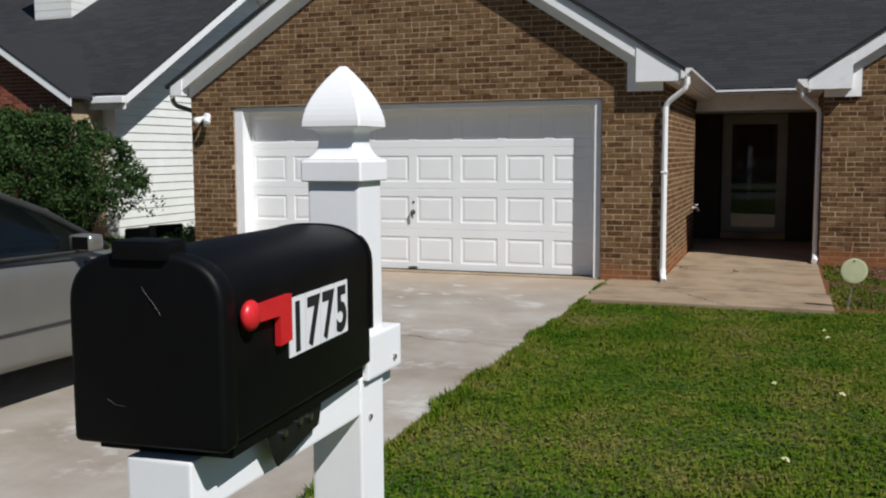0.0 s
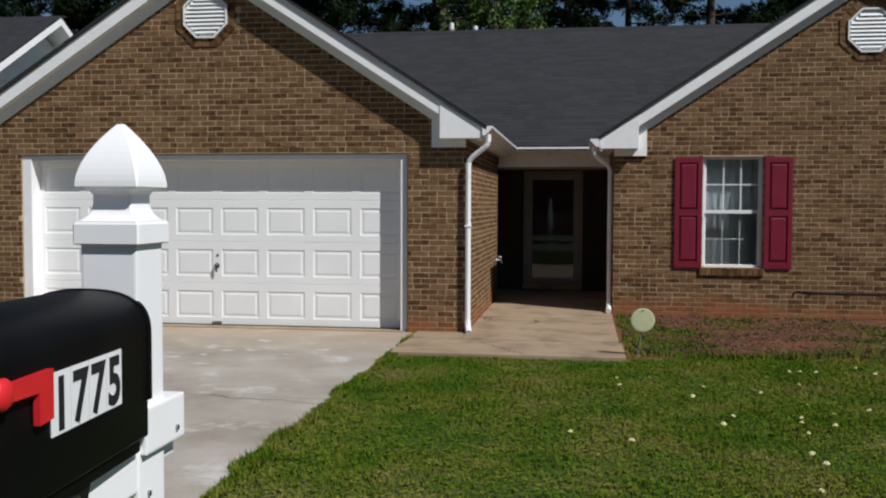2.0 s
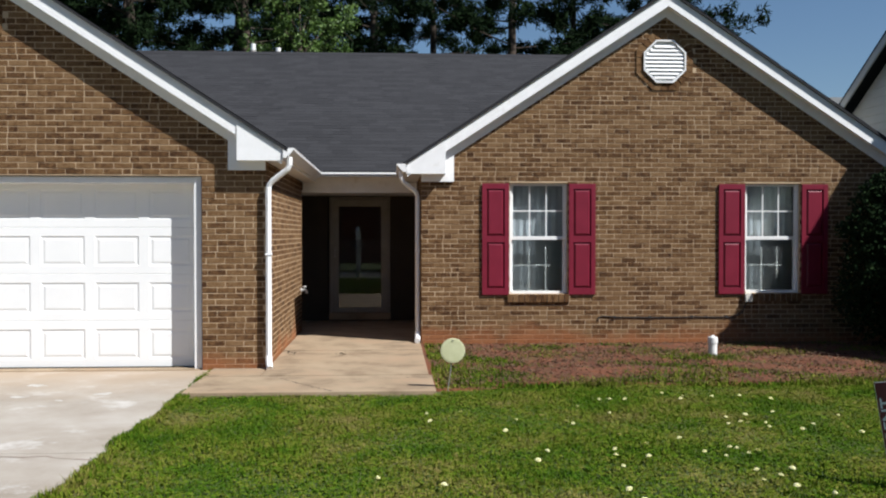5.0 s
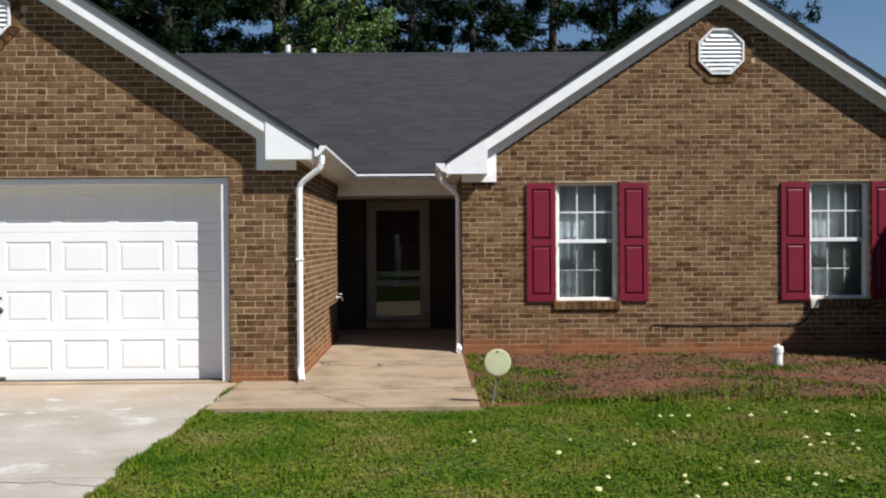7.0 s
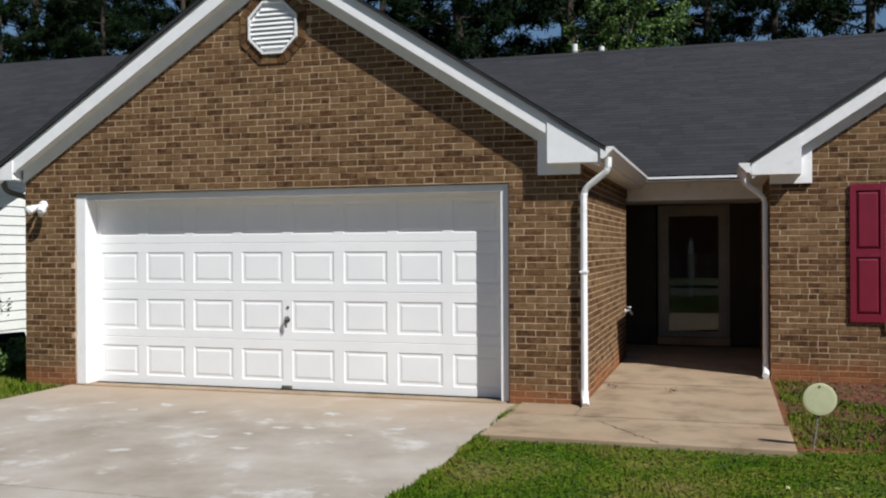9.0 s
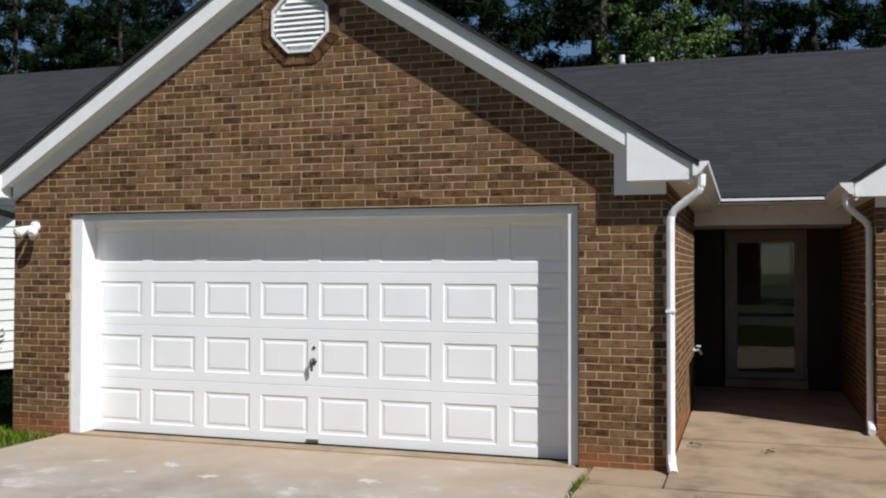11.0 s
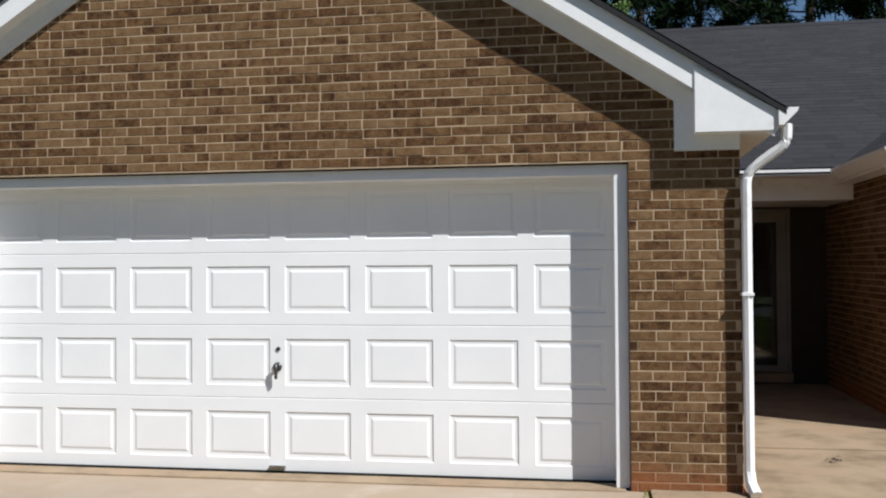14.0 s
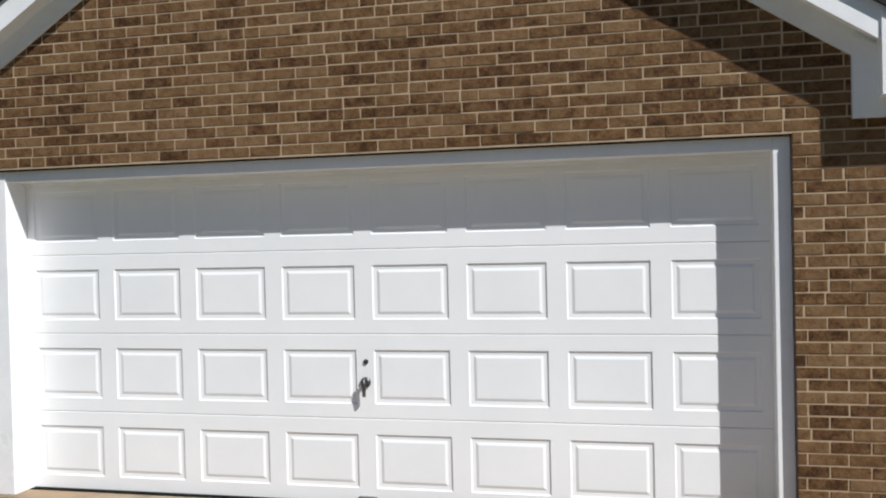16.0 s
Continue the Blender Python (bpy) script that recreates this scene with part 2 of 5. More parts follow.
def box(bm, x0, x1, y0, y1, z0, z1, bevel=0.0):
    vs = [bm.verts.new(p) for p in ((x0, y0, z0), (x1, y0, z0), (x1, y1, z0), (x0, y1, z0), (x0, y0, z1), (x1, y0, z1), (x1, y1, z1), (x0, y1, z1))]
    fs = [bm.faces.new([vs[i] for i in f]) for f in ((3, 2, 1, 0), (4, 5, 6, 7), (0, 1, 5, 4), (1, 2, 6, 5), (2, 3, 7, 6), (3, 0, 4, 7))]
    if bevel:
        es = list({e for f in fs for e in f.edges})
        bmesh.ops.bevel(bm, geom=es, offset=bevel, segments=2, profile=0.7, affect="EDGES")
    return vs


def boxes(*args, bevel=0.0):
    bm = bmesh.new()
    for a in args:
        box(bm, *a, bevel=bevel)
    return bm


def prism(bm, pts, a, b, axis="y"):
    """The polygon pts, drawn in the other two axes, pushed from a to b along axis."""
    def put(p, c):
        return {"y": (p[0], c, p[1]), "x": (c, p[0], p[1]), "z": (p[0], p[1], c)}[axis]
    lo = [bm.verts.new(put(p, a)) for p in pts]
    hi = [bm.verts.new(put(p, b)) for p in pts]
    bm.faces.new(lo)
    bm.faces.new(hi[::-1])
    for i in range(len(pts)):
        j = (i + 1) % len(pts)
        bm.faces.new((lo[j], lo[i], hi[i], hi[j]))
    bmesh.ops.recalc_face_normals(bm, faces=bm.faces[:])
    return bm


def tube(bm, path, radii, sides=10, cap=True, flat=1.0):
    """A tube along the points of path; radii: one number or one for each point."""
    pts = [Vector(p) for p in path]
    if not isinstance(radii, (list, tuple)):
        radii = [radii] * len(pts)
    rings = []
    for i, p in enumerate(pts):
        d = (pts[min(i + 1, len(pts) - 1)] - pts[max(i - 1, 0)]).normalized()
        up = Vector((0, 0, 1)) if abs(d.z) < 0.95 else Vector((0, 1, 0))
        u = d.cross(up).normalized()
        v = u.cross(d)
        rings.append([bm.verts.new(p + float(radii[i]) * (math.cos(a) * u + flat * math.sin(a) * v)) for a in (2 * math.pi * k / sides for k in range(sides))])
    for a, b in zip(rings, rings[1:]):
        for k in range(sides):
            bm.faces.new((a[k], a[(k + 1) % sides], b[(k + 1) % sides], b[k]))
    if cap:
        bm.faces.new(rings[0][::-1])
        bm.faces.new(rings[-1])
    bmesh.ops.recalc_face_normals(bm, faces=bm.faces[:])
    return bm


def raw(name, verts, faces, material, parent=None, label="", smooth=False):
    me = bpy.data.meshes.new(name)
    me.from_pydata(verts, [], faces)
    me.materials.append(material)
    me.update()
    ob = new(name, me)
    if parent:
        ob.parent = parent
    if label:
        ob["label"] = label
    return ob


def triangles(name, tri, material, parent=None, label=""):
    """One mesh of loose triangles or quads from an array (n, k, 3)."""
    n, k, _ = tri.shape
    me = bpy.data.meshes.new(name)
    me.vertices.add(n * k)
    me.vertices.foreach_set("co", tri.reshape(-1).astype(np.float32))
    me.loops.add(n * k)
    me.loops.foreach_set("vertex_index", np.arange(n * k, dtype=np.int32))
    me.polygons.add(n)
    me.polygons.foreach_set("loop_start", np.arange(0, n * k, k, dtype=np.int32))
    me.polygons.foreach_set("loop_total", np.full(n, k, dtype=np.int32))
    me.materials.append(material)
    me.update(calc_edges=True)
    ob = new(name, me)
    if parent:
        ob.parent = parent
    if label:
        ob["label"] = label
    return ob

# ---- ground ----
GZ = -0.03


def build_ground():
    prof = [(-400, GZ), (-19.2, GZ), (-19.2, -0.16), (-12.0, -0.16), (-12.0, GZ), (2.0, GZ), (600, GZ)]
    vs, fs = [], []
    for y, z in prof:
        vs += [(-500, y, z), (500, y, z)]
    for i in range(len(prof) - 1):
        fs.append((2 * i, 2 * i + 1, 2 * i + 3, 2 * i + 2))
    g = raw("ground", vs, fs, M_LAWN)
    tagged(g, "short green spring grass over brown soil", "ground", kind="structure")
    r = part("road", boxes((-200, 200, -19.0, -12.2, -0.22, -0.152)), M_ASPHALT)
    tagged(r, "grey worn asphalt street beside the kerb", "road", kind="structure")
    k = part("kerb", boxes((-200, 200, -12.2, -12.0, -0.2, -0.02), bevel=0.015), M_CONCRETE)
    tagged(k, "pale concrete kerb along the street", "kerb", kind="structure")


build_ground()


def build_driveway():
    d = thing("driveway", "stained pale concrete driveway with cracked joints", "driveway", kind="structure")
    ys = [0.19, -4.02, -8.2, -12.0]
    for a, b in zip(ys, ys[1:]):
        bm = boxes((-2.62, 2.64, b + 0.008, a - 0.008, -0.12, 0.0), bevel=0.006)
        part("slab", bm, M_CONCRETE, d)
    bm = bmesh.new()
    rng = random.Random(4)
    for x0, y0, x1, y1 in ((2.64, -4.2, 1.6, -4.04), (-2.6, -4.06, -0.6, -4.0)):
        pts = []
        for i in range(9):
            f = i / 8
            pts.append((x0 + (x1 - x0) * f + rng.uniform(-0.04, 0.04), y0 + (y1 - y0) * f + rng.uniform(-0.05, 0.05)))
        for p, q in zip(pts, pts[1:]):
            n = Vector((q[1] - p[1], p[0] - q[0])).normalized() * rng.uniform(0.002, 0.005)
            bm.faces.new([bm.verts.new(v) for v in ((p[0] - n.x, p[1] - n.y, 0.003), (p[0] + n.x, p[1] + n.y, 0.003), (q[0] + n.x, q[1] + n.y, 0.003), (q[0] - n.x, q[1] - n.y, 0.003))])
    part("crack", bm, M_SOIL, d, "thin dirt-filled crack")
    bm = bmesh.new()
    box(bm, -2.55, 2.5, -0.03, 0.17, -0.02, 0.012, 0.005)
    part("apron", bm, M_WALKWAY, d, "tan concrete lip under the garage door")


build_driveway()


def pale_patches():
    """Thin scraps of old paint and cement left on the driveway."""
    rng = random.Random(31)
    for x, y, r in ((1.05, -1.0, 0.11), (1.9, -1.55, 0.1), (-0.75, -0.95, 0.11), (-0.2, -1.25, 0.1), (0.62, -1.42, 0.06), (0.9, -1.75, 0.1), (1.15, -1.7, 0.08), (1.6, -1.9, 0.05), (0.5, -2.25, 0.1), (0.95, -2.6, 0.09), (-0.9, -1.3, 0.08), (-1.4, -1.0, 0.07), (0.1, -2.9, 0.1), (0.35, -1.95, 0.05), (0.75, -2.05, 0.06)):
        bm = bmesh.new()
        n = 44
        c = bm.verts.new((0, 0, 0.0022))
        vs = []
        for k in range(n):
            a = 2 * math.pi * k / n
            q = r * (0.35 + 1.1 * abs(noise.noise((x * 5 + math.cos(a) * 2.6, y * 5 + math.sin(a) * 2.6, 3))) + 0.35 * abs(noise.noise((math.cos(a) * 7, math.sin(a) * 7, x))) + rng.uniform(0, 0.08))
            vs.append(bm.verts.new((q * math.cos(a) * 1.3, q * math.sin(a) * 0.7, 0.002)))
        for k in range(n):
            bm.faces.new((vs[k], vs[(k + 1) % n], c))
        o = part("pale_patch", bm, M_PATCH)
        o.matrix_basis = pose(x, y, 0, 0, 0, rng.uniform(-40, 40))
        tagged(o, "pale cement scrap dried on the driveway concrete", "stain", group="driveway patches")


pale_patches()


def build_walkway():
    w = thing("walkway", "tan concrete porch walk with reddish clay stains", "walkway", kind="structure")
    for bx in ((2.66, 5.1, -1.66, -0.63, -0.1, 0.02), (2.66, 3.255, -0.605, -0.008, -0.1, 0.02), (3.27, 5.07, -0.605, 1.5, -0.1, 0.025), (3.27, 5.07, 1.53, 5.72, -0.1, 0.03)):
        part("slab", boxes(bx, bevel=0.008), M_WALKWAY, w)
    rng = random.Random(31)
    # first line is a crack, the second paints a shadow band across the walk
    for (xa, ya), (xb, yb) in (((3.5, -0.8), (4.1, -1.66)), ((4.1, -0.9), (5.08, -0.78))):
        bm = bmesh.new()
        last = None
        for k in range(25):
            u = k / 24
            cx, cy = xa + (xb - xa) * u + rng.gauss(0, 0.012), ya + (yb - ya) * u + rng.gauss(0, 0.012)
            h = rng.uniform(0.002, 0.007)
            now = (bm.verts.new((cx - h, cy - h, 0.0212)), bm.verts.new((cx + h, cy + h, 0.0212)))
            if last:
                bm.faces.new((last[0], now[0], now[1], last[1]))
            last = now
        part("crack", bm, M_BARK, w, "dark hairline, one a soil-filled crack, one a painted shadow band")


build_walkway()


def build_soil():
    vs, fs = [], []
    nx, ny = 60, 40
    for j in range(ny + 1):
        for i in range(nx + 1):
            x = 5.06 + 6.94 * i / nx
            edge = -1.35 + 0.12 * math.sin(x * 2.1) + 0.1 * noise.noise((x * 2.3, 0, 5)) + 0.05 * (x - 5.1)
            y = edge + (2.33 - edge) * j / ny
            z = 0.0 + 0.03 * noise.noise((x * 1.3, y * 1.3, 0)) + 0.014 * noise.noise((x * 7, y * 7, 2))
            if j == 0 or i == nx:
                z = GZ - 0.02
            vs.append((x, y, z))
    for j in range(ny):
        for i in range(nx):
            a = j * (nx + 1) + i
            fs.append((a, a + 1, a + nx + 2, a + nx + 1))
    o = raw("flower_bed", vs, fs, M_SOIL)
    tagged(o, "bare reddish clay flower bed with sparse weeds", "flower bed", kind="structure")


build_soil()

# ---- brick walls ----
COURSE, LENGTH, JOINT = 0.0668, 0.199, 0.0095
SLOPE1, APEX1, CX1 = 0.645, 4.42, 0.0
SLOPE2, APEX2, CX2 = 0.655, 4.575, 8.51
BRICK_JOBS = []


def brick_layout(u0, u1, ztop, holes, round_holes=(), z0=0.0, seed=0):
    """Brick boxes (u, z, length) of a running bond between u0 and u1 under ztop(u), leaving out holes (ua, ub, za, zb)."""
    rng = random.Random(seed)
    out = []
    row = 0
    z = z0
    while z < 5.0:
        zm = z + COURSE / 2
        spans = [(u0, u1)]
        for ua, ub, za, zb in holes:
            if za < zm < zb:
                nxt = []
                for a, b in spans:
                    if b <= ua or a >= ub:
                        nxt.append((a, b))
                    else:
                        if a < ua:
                            nxt.append((a, ua))
                        if b > ub:
                            nxt.append((ub, b))
                spans = nxt
        start = u0 - (LENGTH + JOINT) * (0.5 if row % 2 else 0.0) + rng.uniform(-0.015, 0.015)
        u = start
        while u < u1:
            a, b = u, u + LENGTH
            if rng.random() < 0.1:
                cuts = [(a, a + LENGTH * 0.47), (a + LENGTH * 0.47 + JOINT, b)]
            else:
                cuts = [(a, b)]
            for a2, b2 in cuts:
                for sa, sb in spans:
                    p, q = max(a2, sa), min(b2, sb)
                    if q - p < 0.03:
                        continue
                    c = (p + q) / 2
                    if zm + 0.03 > ztop(c):
                        continue
                    if any((c - hx) ** 2 + (zm - hz) ** 2 < hr * hr for hx, hz, hr in round_holes):
                        continue
                    out.append((p, z + JOINT / 2, q - p))
            u += LENGTH + JOINT
        z += COURSE
        row += 1
    return out


def brick_faces(length, h=COURSE - JOINT, d=0.02):
    c = 0.0025
    b = [(0, d, 0), (length, d, 0), (length, d, h), (0, d, h)]
    m = [(0, c, 0), (length, c, 0), (length, c, h), (0, c, h)]
    f = [(c, 0, c), (length - c, 0, c), (length - c, 0, h - c), (c, 0, h - c)]
    fs = [(8, 9, 10, 11)]
    for i in range(4):
        j = (i + 1) % 4
        fs.append((i, j, 4 + j, 4 + i))
        fs.append((4 + i, 4 + j, 8 + j, 8 + i))
    return b + m + f, fs


MESHES = {}


def lay_bricks(parent, layout, m, near=None, count=300, seed=0):
    """Bricks on the wall's face; m takes (u, outwards is -y, z) to the world. Those nearest to near are objects of their own."""
    rng = random.Random(seed)
    order = sorted(layout, key=lambda r: (r[0] - near[0]) ** 2 + (r[1] - near[1]) ** 2) if near else list(layout)
    single, joined = (order[:count], order[count:]) if near else ([], order)
    for u, z, ln in single:
        key = round(ln, 2)
        if key not in MESHES:
            vs, fs = brick_faces(key)
            me = bpy.data.meshes.new("brick")
            me.from_pydata(vs, [], fs)
            me.materials.append(M_BRICK)
            MESHES[key] = me
        o = new("brick", MESHES[key])
        o.parent = parent
        o.matrix_basis = m @ pose(u, -0.005 + rng.uniform(-0.0015, 0.0015), z, 0, rng.uniform(-0.4, 0.4), rng.uniform(-0.5, 0.5))
    vs, fs = [], []
    for u, z, ln in joined:
        v, f = brick_faces(ln)
        k = len(vs)
        dy = -0.005 + rng.uniform(-0.0015, 0.0015)
        vs += [tuple(m @ Vector((p[0] + u, p[1] + dy, p[2] + z))) for p in v]
        fs += [tuple(i + k for i in q) for q in f]
    if vs:
        o = raw("brickwork", vs, fs, M_BRICKS, parent)
        o["kind"] = "stuff"


def gable_slab(x0, x1, cx, apex, slope, y0, y1, holes):
    """A gable wall with rectangular openings that reach it from below or stand inside it."""
    bm = bmesh.new()
    cuts = sorted({x0, x1, cx, *[h[0] for h in holes], *[h[1] for h in holes]})
    for a, b in zip(cuts, cuts[1:]):
        mid = (a + b) / 2
        tops = [(a, apex - slope * abs(a - cx)), (b, apex - slope * abs(b - cx))]
        inside = sorted([h for h in holes if h[0] < mid < h[1]], key=lambda h: h[2])
        z = -0.1
        for h in inside:
            if h[2] > z:
                prism(bm, [(a, z), (b, z), (b, h[2]), (a, h[2])], y0, y1)
            z = h[3]
        prism(bm, [(a, z), (b, z), (b, tops[1][1]), (a, tops[0][1])], y0, y1)
    return bm


GD = (-2.57, 2.535, -0.1, 2.195)
wall_garage = part("wall_garage_front", gable_slab(-3.24, 3.25, CX1, APEX1 + 0.15, SLOPE1, -0.0015, 0.24, [GD]), M_MORTAR)
tagged(wall_garage, "brown mottled brick garage gable wall with tan mortar", "wall", kind="structure")
W1 = (6.315, 7.135, 0.70, 2.25)
W2 = (9.665, 10.465, 0.70, 2.25)
WY = 2.32
wall_wing = part("wall_wing_front", gable_slab(5.085, 11.93, CX2, APEX2 + 0.15, SLOPE2, WY - 0.0015, WY + 0.24, [W1, W2]), M_MORTAR)
tagged(wall_wing, "brown mottled brick gable wall with two windows", "wall", kind="structure")
wall_porch_left = part("wall_porch_left", boxes((3.0, 3.2515, 0.24, 4.25, -0.1, 2.45)), M_MORTAR)
tagged(wall_porch_left, "brown brick side wall along the porch walk", "wall", kind="structure")
wall_porch_right = part("wall_porch_right", boxes((5.0835, 5.3, WY + 0.24, 6.0, -0.1, 2.45)), M_MORTAR)
tagged(wall_porch_right, "brown brick side wall of the porch in shade", "wall", kind="structure")
for nm, bx in (("wall_garage_side", (-3.236, -3.0, 0.24, 15.0, -0.1, 2.5)), ("wall_wing_side", (11.7, 11.926, WY + 0.24, 15.0, -0.1, 2.5)), ("wall_back", (-3.0, 11.7, 14.8, 15.0, -0.1, 2.5))):
    tagged(part(nm, boxes(bx), M_SIDING), "white lap siding wall of the brick house", "wall", kind="structure")
# entry and alcove walls, whose colour already holds the porch shade
wall_entry = part("wall_entry", boxes((2.3, 3.56, 5.75, 5.95, -0.1, 2.5), (4.64, 5.089, 5.75, 5.95, -0.1, 2.5), (3.56, 4.64, 5.75, 5.95, 2.2, 2.5)), M_SHADEWALL)
tagged(wall_entry, "entry wall behind the porch, shade put into its near-black brown", "wall", kind="structure")
tagged(part("wall_alcove", boxes((2.2, 2.3, 4.25, 5.95, -0.1, 2.5), (2.3, 3.0, 4.13, 4.25, -0.1, 2.5)), M_SHADEWALL), "porch alcove wall, shade put into its near-black brown", "wall", kind="structure")
tagged(part("ceiling_porch", boxes((2.3, 5.089, 4.59, 5.75, 2.2, 2.25)), M_TRIM), "white painted porch ceiling in shade", "ceiling", kind="structure")
tagged(part("floor_alcove", boxes((2.3, 3.26, 4.25, 5.75, -0.1, 0.028)), M_WALKWAY), "tan concrete porch floor", "floor", kind="structure")
tagged(part("wall_hall", boxes((2.6, 5.6, 8.4, 8.5, 0, 2.5), (2.6, 2.7, 5.95, 8.4, 0, 2.5), (5.5, 5.6, 5.95, 8.4, 0, 2.5), (2.7, 5.5, 5.95, 8.4, 2.45, 2.5), (2.7, 5.5, 5.95, 8.4, -0.1, 0.1)), M_ROOM), "entrance hall walls behind the glass door, dimness put into their colour", "wall", kind="structure")

L1 = brick_layout(-3.24, 3.25, lambda x: APEX1 + 0.14 - SLOPE1 * abs(x - CX1), [GD], [(-0.03, 3.945, 0.36)], seed=1)
BRICK_JOBS.append((wall_garage, L1, Matrix.Identity(4), (1.6, 2.2), 300))
L2 = brick_layout(5.085, 11.93, lambda x: APEX2 + 0.14 - SLOPE2 * abs(x - CX2), [(W1[0], W1[1], 0.58, W1[3]), (W2[0], W2[1], 0.58, W2[3])], [(8.5, 3.955, 0.37)], seed=2)
BRICK_JOBS.append((wall_wing, L2, pose(0, WY, 0), (5.9, 1.2), 300))
L3 = brick_layout(0.0, 4.25, lambda x: 2.42, [], seed=3)
BRICK_JOBS.append((wall_porch_left, L3, pose(3.25, 0, 0, 0, 0, 90), (0.6, 1.2), 200))
L4 = brick_layout(-6.0, -2.33, lambda x: 2.42, [], seed=4)
BRICK_JOBS.append((wall_porch_right, L4, pose(5.085, 0, 0, 0, 0, -90), (-2.5, 1.2), 120))

# ---- roofs, rakes and eaves ----


def shingle_rows(origin, along, up, width, run, parent, seed=0, trim=None):
    """Overlapping courses of shingles on a sloping plane; along and up are unit vectors in it."""
    rng = random.Random(seed)
    nrm = along.cross(up).normalized()
    vs, fs = [], []
    step, tab = 0.143, 0.32
    rows = int(run / step)
    for r in range(rows):
        b = r * step
        x = -rng.uniform(0, tab)
        while x < width:
            x1 = x + tab * rng.choice((0.6, 1.0, 1.0, 1.4))
            a, c = max(x, 0), min(x1 - 0.004, width)
            if c - a > 0.02 and (trim is None or trim((a + c) / 2, b)):
                h = 0.0035 + rng.uniform(0, 0.001)
                k = len(vs)
                p = [origin + along * a + up * b, origin + along * c + up * b, origin + along * c + up * min(b + step + 0.02, run), origin + along * a + up * min(b + step + 0.02, run)]
                vs += [tuple(p[0]), tuple(p[1]), tuple(p[0] + nrm * h), tuple(p[1] + nrm * h), tuple(p[2] + nrm * 0.002), tuple(p[3] + nrm * 0.002)]
                fs += [(k, k + 1, k + 3, k + 2), (k + 2, k + 3, k + 4, k + 5)]
            x = x1
    o = raw("shingles", vs, fs, M_SHINGLE, parent)
    o["kind"] = "stuff"
    return o


def gable_roof(name, label, cx, half, apex, slope, y0, y1, corners):
    """A gable roof over a front wall: apex is the underside of the frieze, corners the wall's ends in x, y0 the wall's face."""
    r = thing(name, label, "roof", kind="structure")
    over = 0.165
    top = apex + 0.15 + 0.15
    for s in (-1, 1):
        e = half + 0.27
        pts = [(cx, top), (cx + s * e, top - slope * e), (cx + s * e, top - slope * e + 0.04), (cx, top + 0.04)]
        part("roof_deck", prism(bmesh.new(), pts, y0 - over - 0.042, y1), M_SHINGLE, r)
        up = Vector((-s, 0, slope)).normalized()
        o = Vector((cx + s * (e + 0.01), y0 - over - 0.046 if s > 0 else y1, top - slope * (e + 0.01) + 0.042))
        shingle_rows(o, Vector((0, s, 0)), up, y1 - y0 + over + 0.046, e * math.hypot(1, slope), r, seed=int(cx * 10) + s)
        # fascia, soffit and frieze boards along the rake
        e2 = half + 0.2
        pts = [(cx, top), (cx + s * e2, top - slope * e2), (cx + s * e2, top - slope * e2 - 0.18), (cx, top - 0.18)]
        part("fascia", prism(bmesh.new(), pts, y0 - over - 0.01, y0 - over + 0.012), M_TRIM, r)
        pts = [(cx, apex + 0.145), (cx + s * half, apex + 0.145 - slope * half), (cx + s * half, apex + 0.16 - slope * half), (cx, apex + 0.16)]
        part("soffit", prism(bmesh.new(), pts, y0 - over + 0.012, y0 + 0.003), M_TRIM, r)
        fe = 0.0 if (cx < 1 and s < 0) or (cx > 1 and s > 0) else 0.2
        pts = [(cx, apex), (cx + s * (half - fe), apex - slope * (half - fe)), (cx + s * (half - fe), apex + 0.145 - slope * (half - fe)), (cx, apex + 0.145)]
        part("frieze", prism(bmesh.new(), pts, y0 - 0.03, y0 - 0.004), M_TRIM, r)
        # boxed return at the foot of the rake
        zb = apex - slope * half + 0.03
        inner = -0.02 if (cx < 1 and s < 0) else (0.29 if cx < 1 else (0.33 if s < 0 else 0.0))
        a, b = cx + s * (half - inner), cx + s * (half + 0.2)
        pts = [(a, zb), (b, zb), (b, top - slope * (half + 0.2) - 0.002), (a, top - slope * (half - inner) - 0.03)]
        part("eave_return", prism(bmesh.new(), pts, y0 - over - 0.02, y0 - 0.032), M_TRIM, r)
        bl = 0.41 if cx < 1 else 0.45
        a2 = cx + s * (half - bl)
        pts = [(a2, zb - 0.1), (cx + s * (half + 0.005), zb - 0.1), (cx + s * (half + 0.005), zb + 0.15), (a2, apex - slope * (half - bl) + 0.1)]
        if s > 0 > cx - 1 or s < 0 < cx - 1:
            part("eave_block", prism(bmesh.new(), pts, y0 - 0.05, y0 - 0.003), M_TRIM, r)
        # level soffit and fascia along the side eave
        xs = sorted((cx + s * half, cx + s * (half + 0.2)))
        part("eave_soffit", boxes((xs[0], xs[1], y0 - over, y1, zb + 0.002, zb + 0.02)), M_TRIM, r)
        xf = sorted((cx + s * (half + 0.2), cx + s * (half + 0.22)))
        part("eave_fascia", boxes((xf[0], xf[1], y0 - over - 0.01, y1, zb, zb + 0.15)), M_TRIM, r)
    return r


gable_roof("roof_garage", "dark grey shingle gable roof with white rake boards", CX1, 3.245, APEX1, SLOPE1, 0.0, 8.6, None)
gable_roof("roof_wing", "dark grey shingle gable roof with white rake boards", CX2, 3.425, APEX2, SLOPE2, WY, 9.0, None)


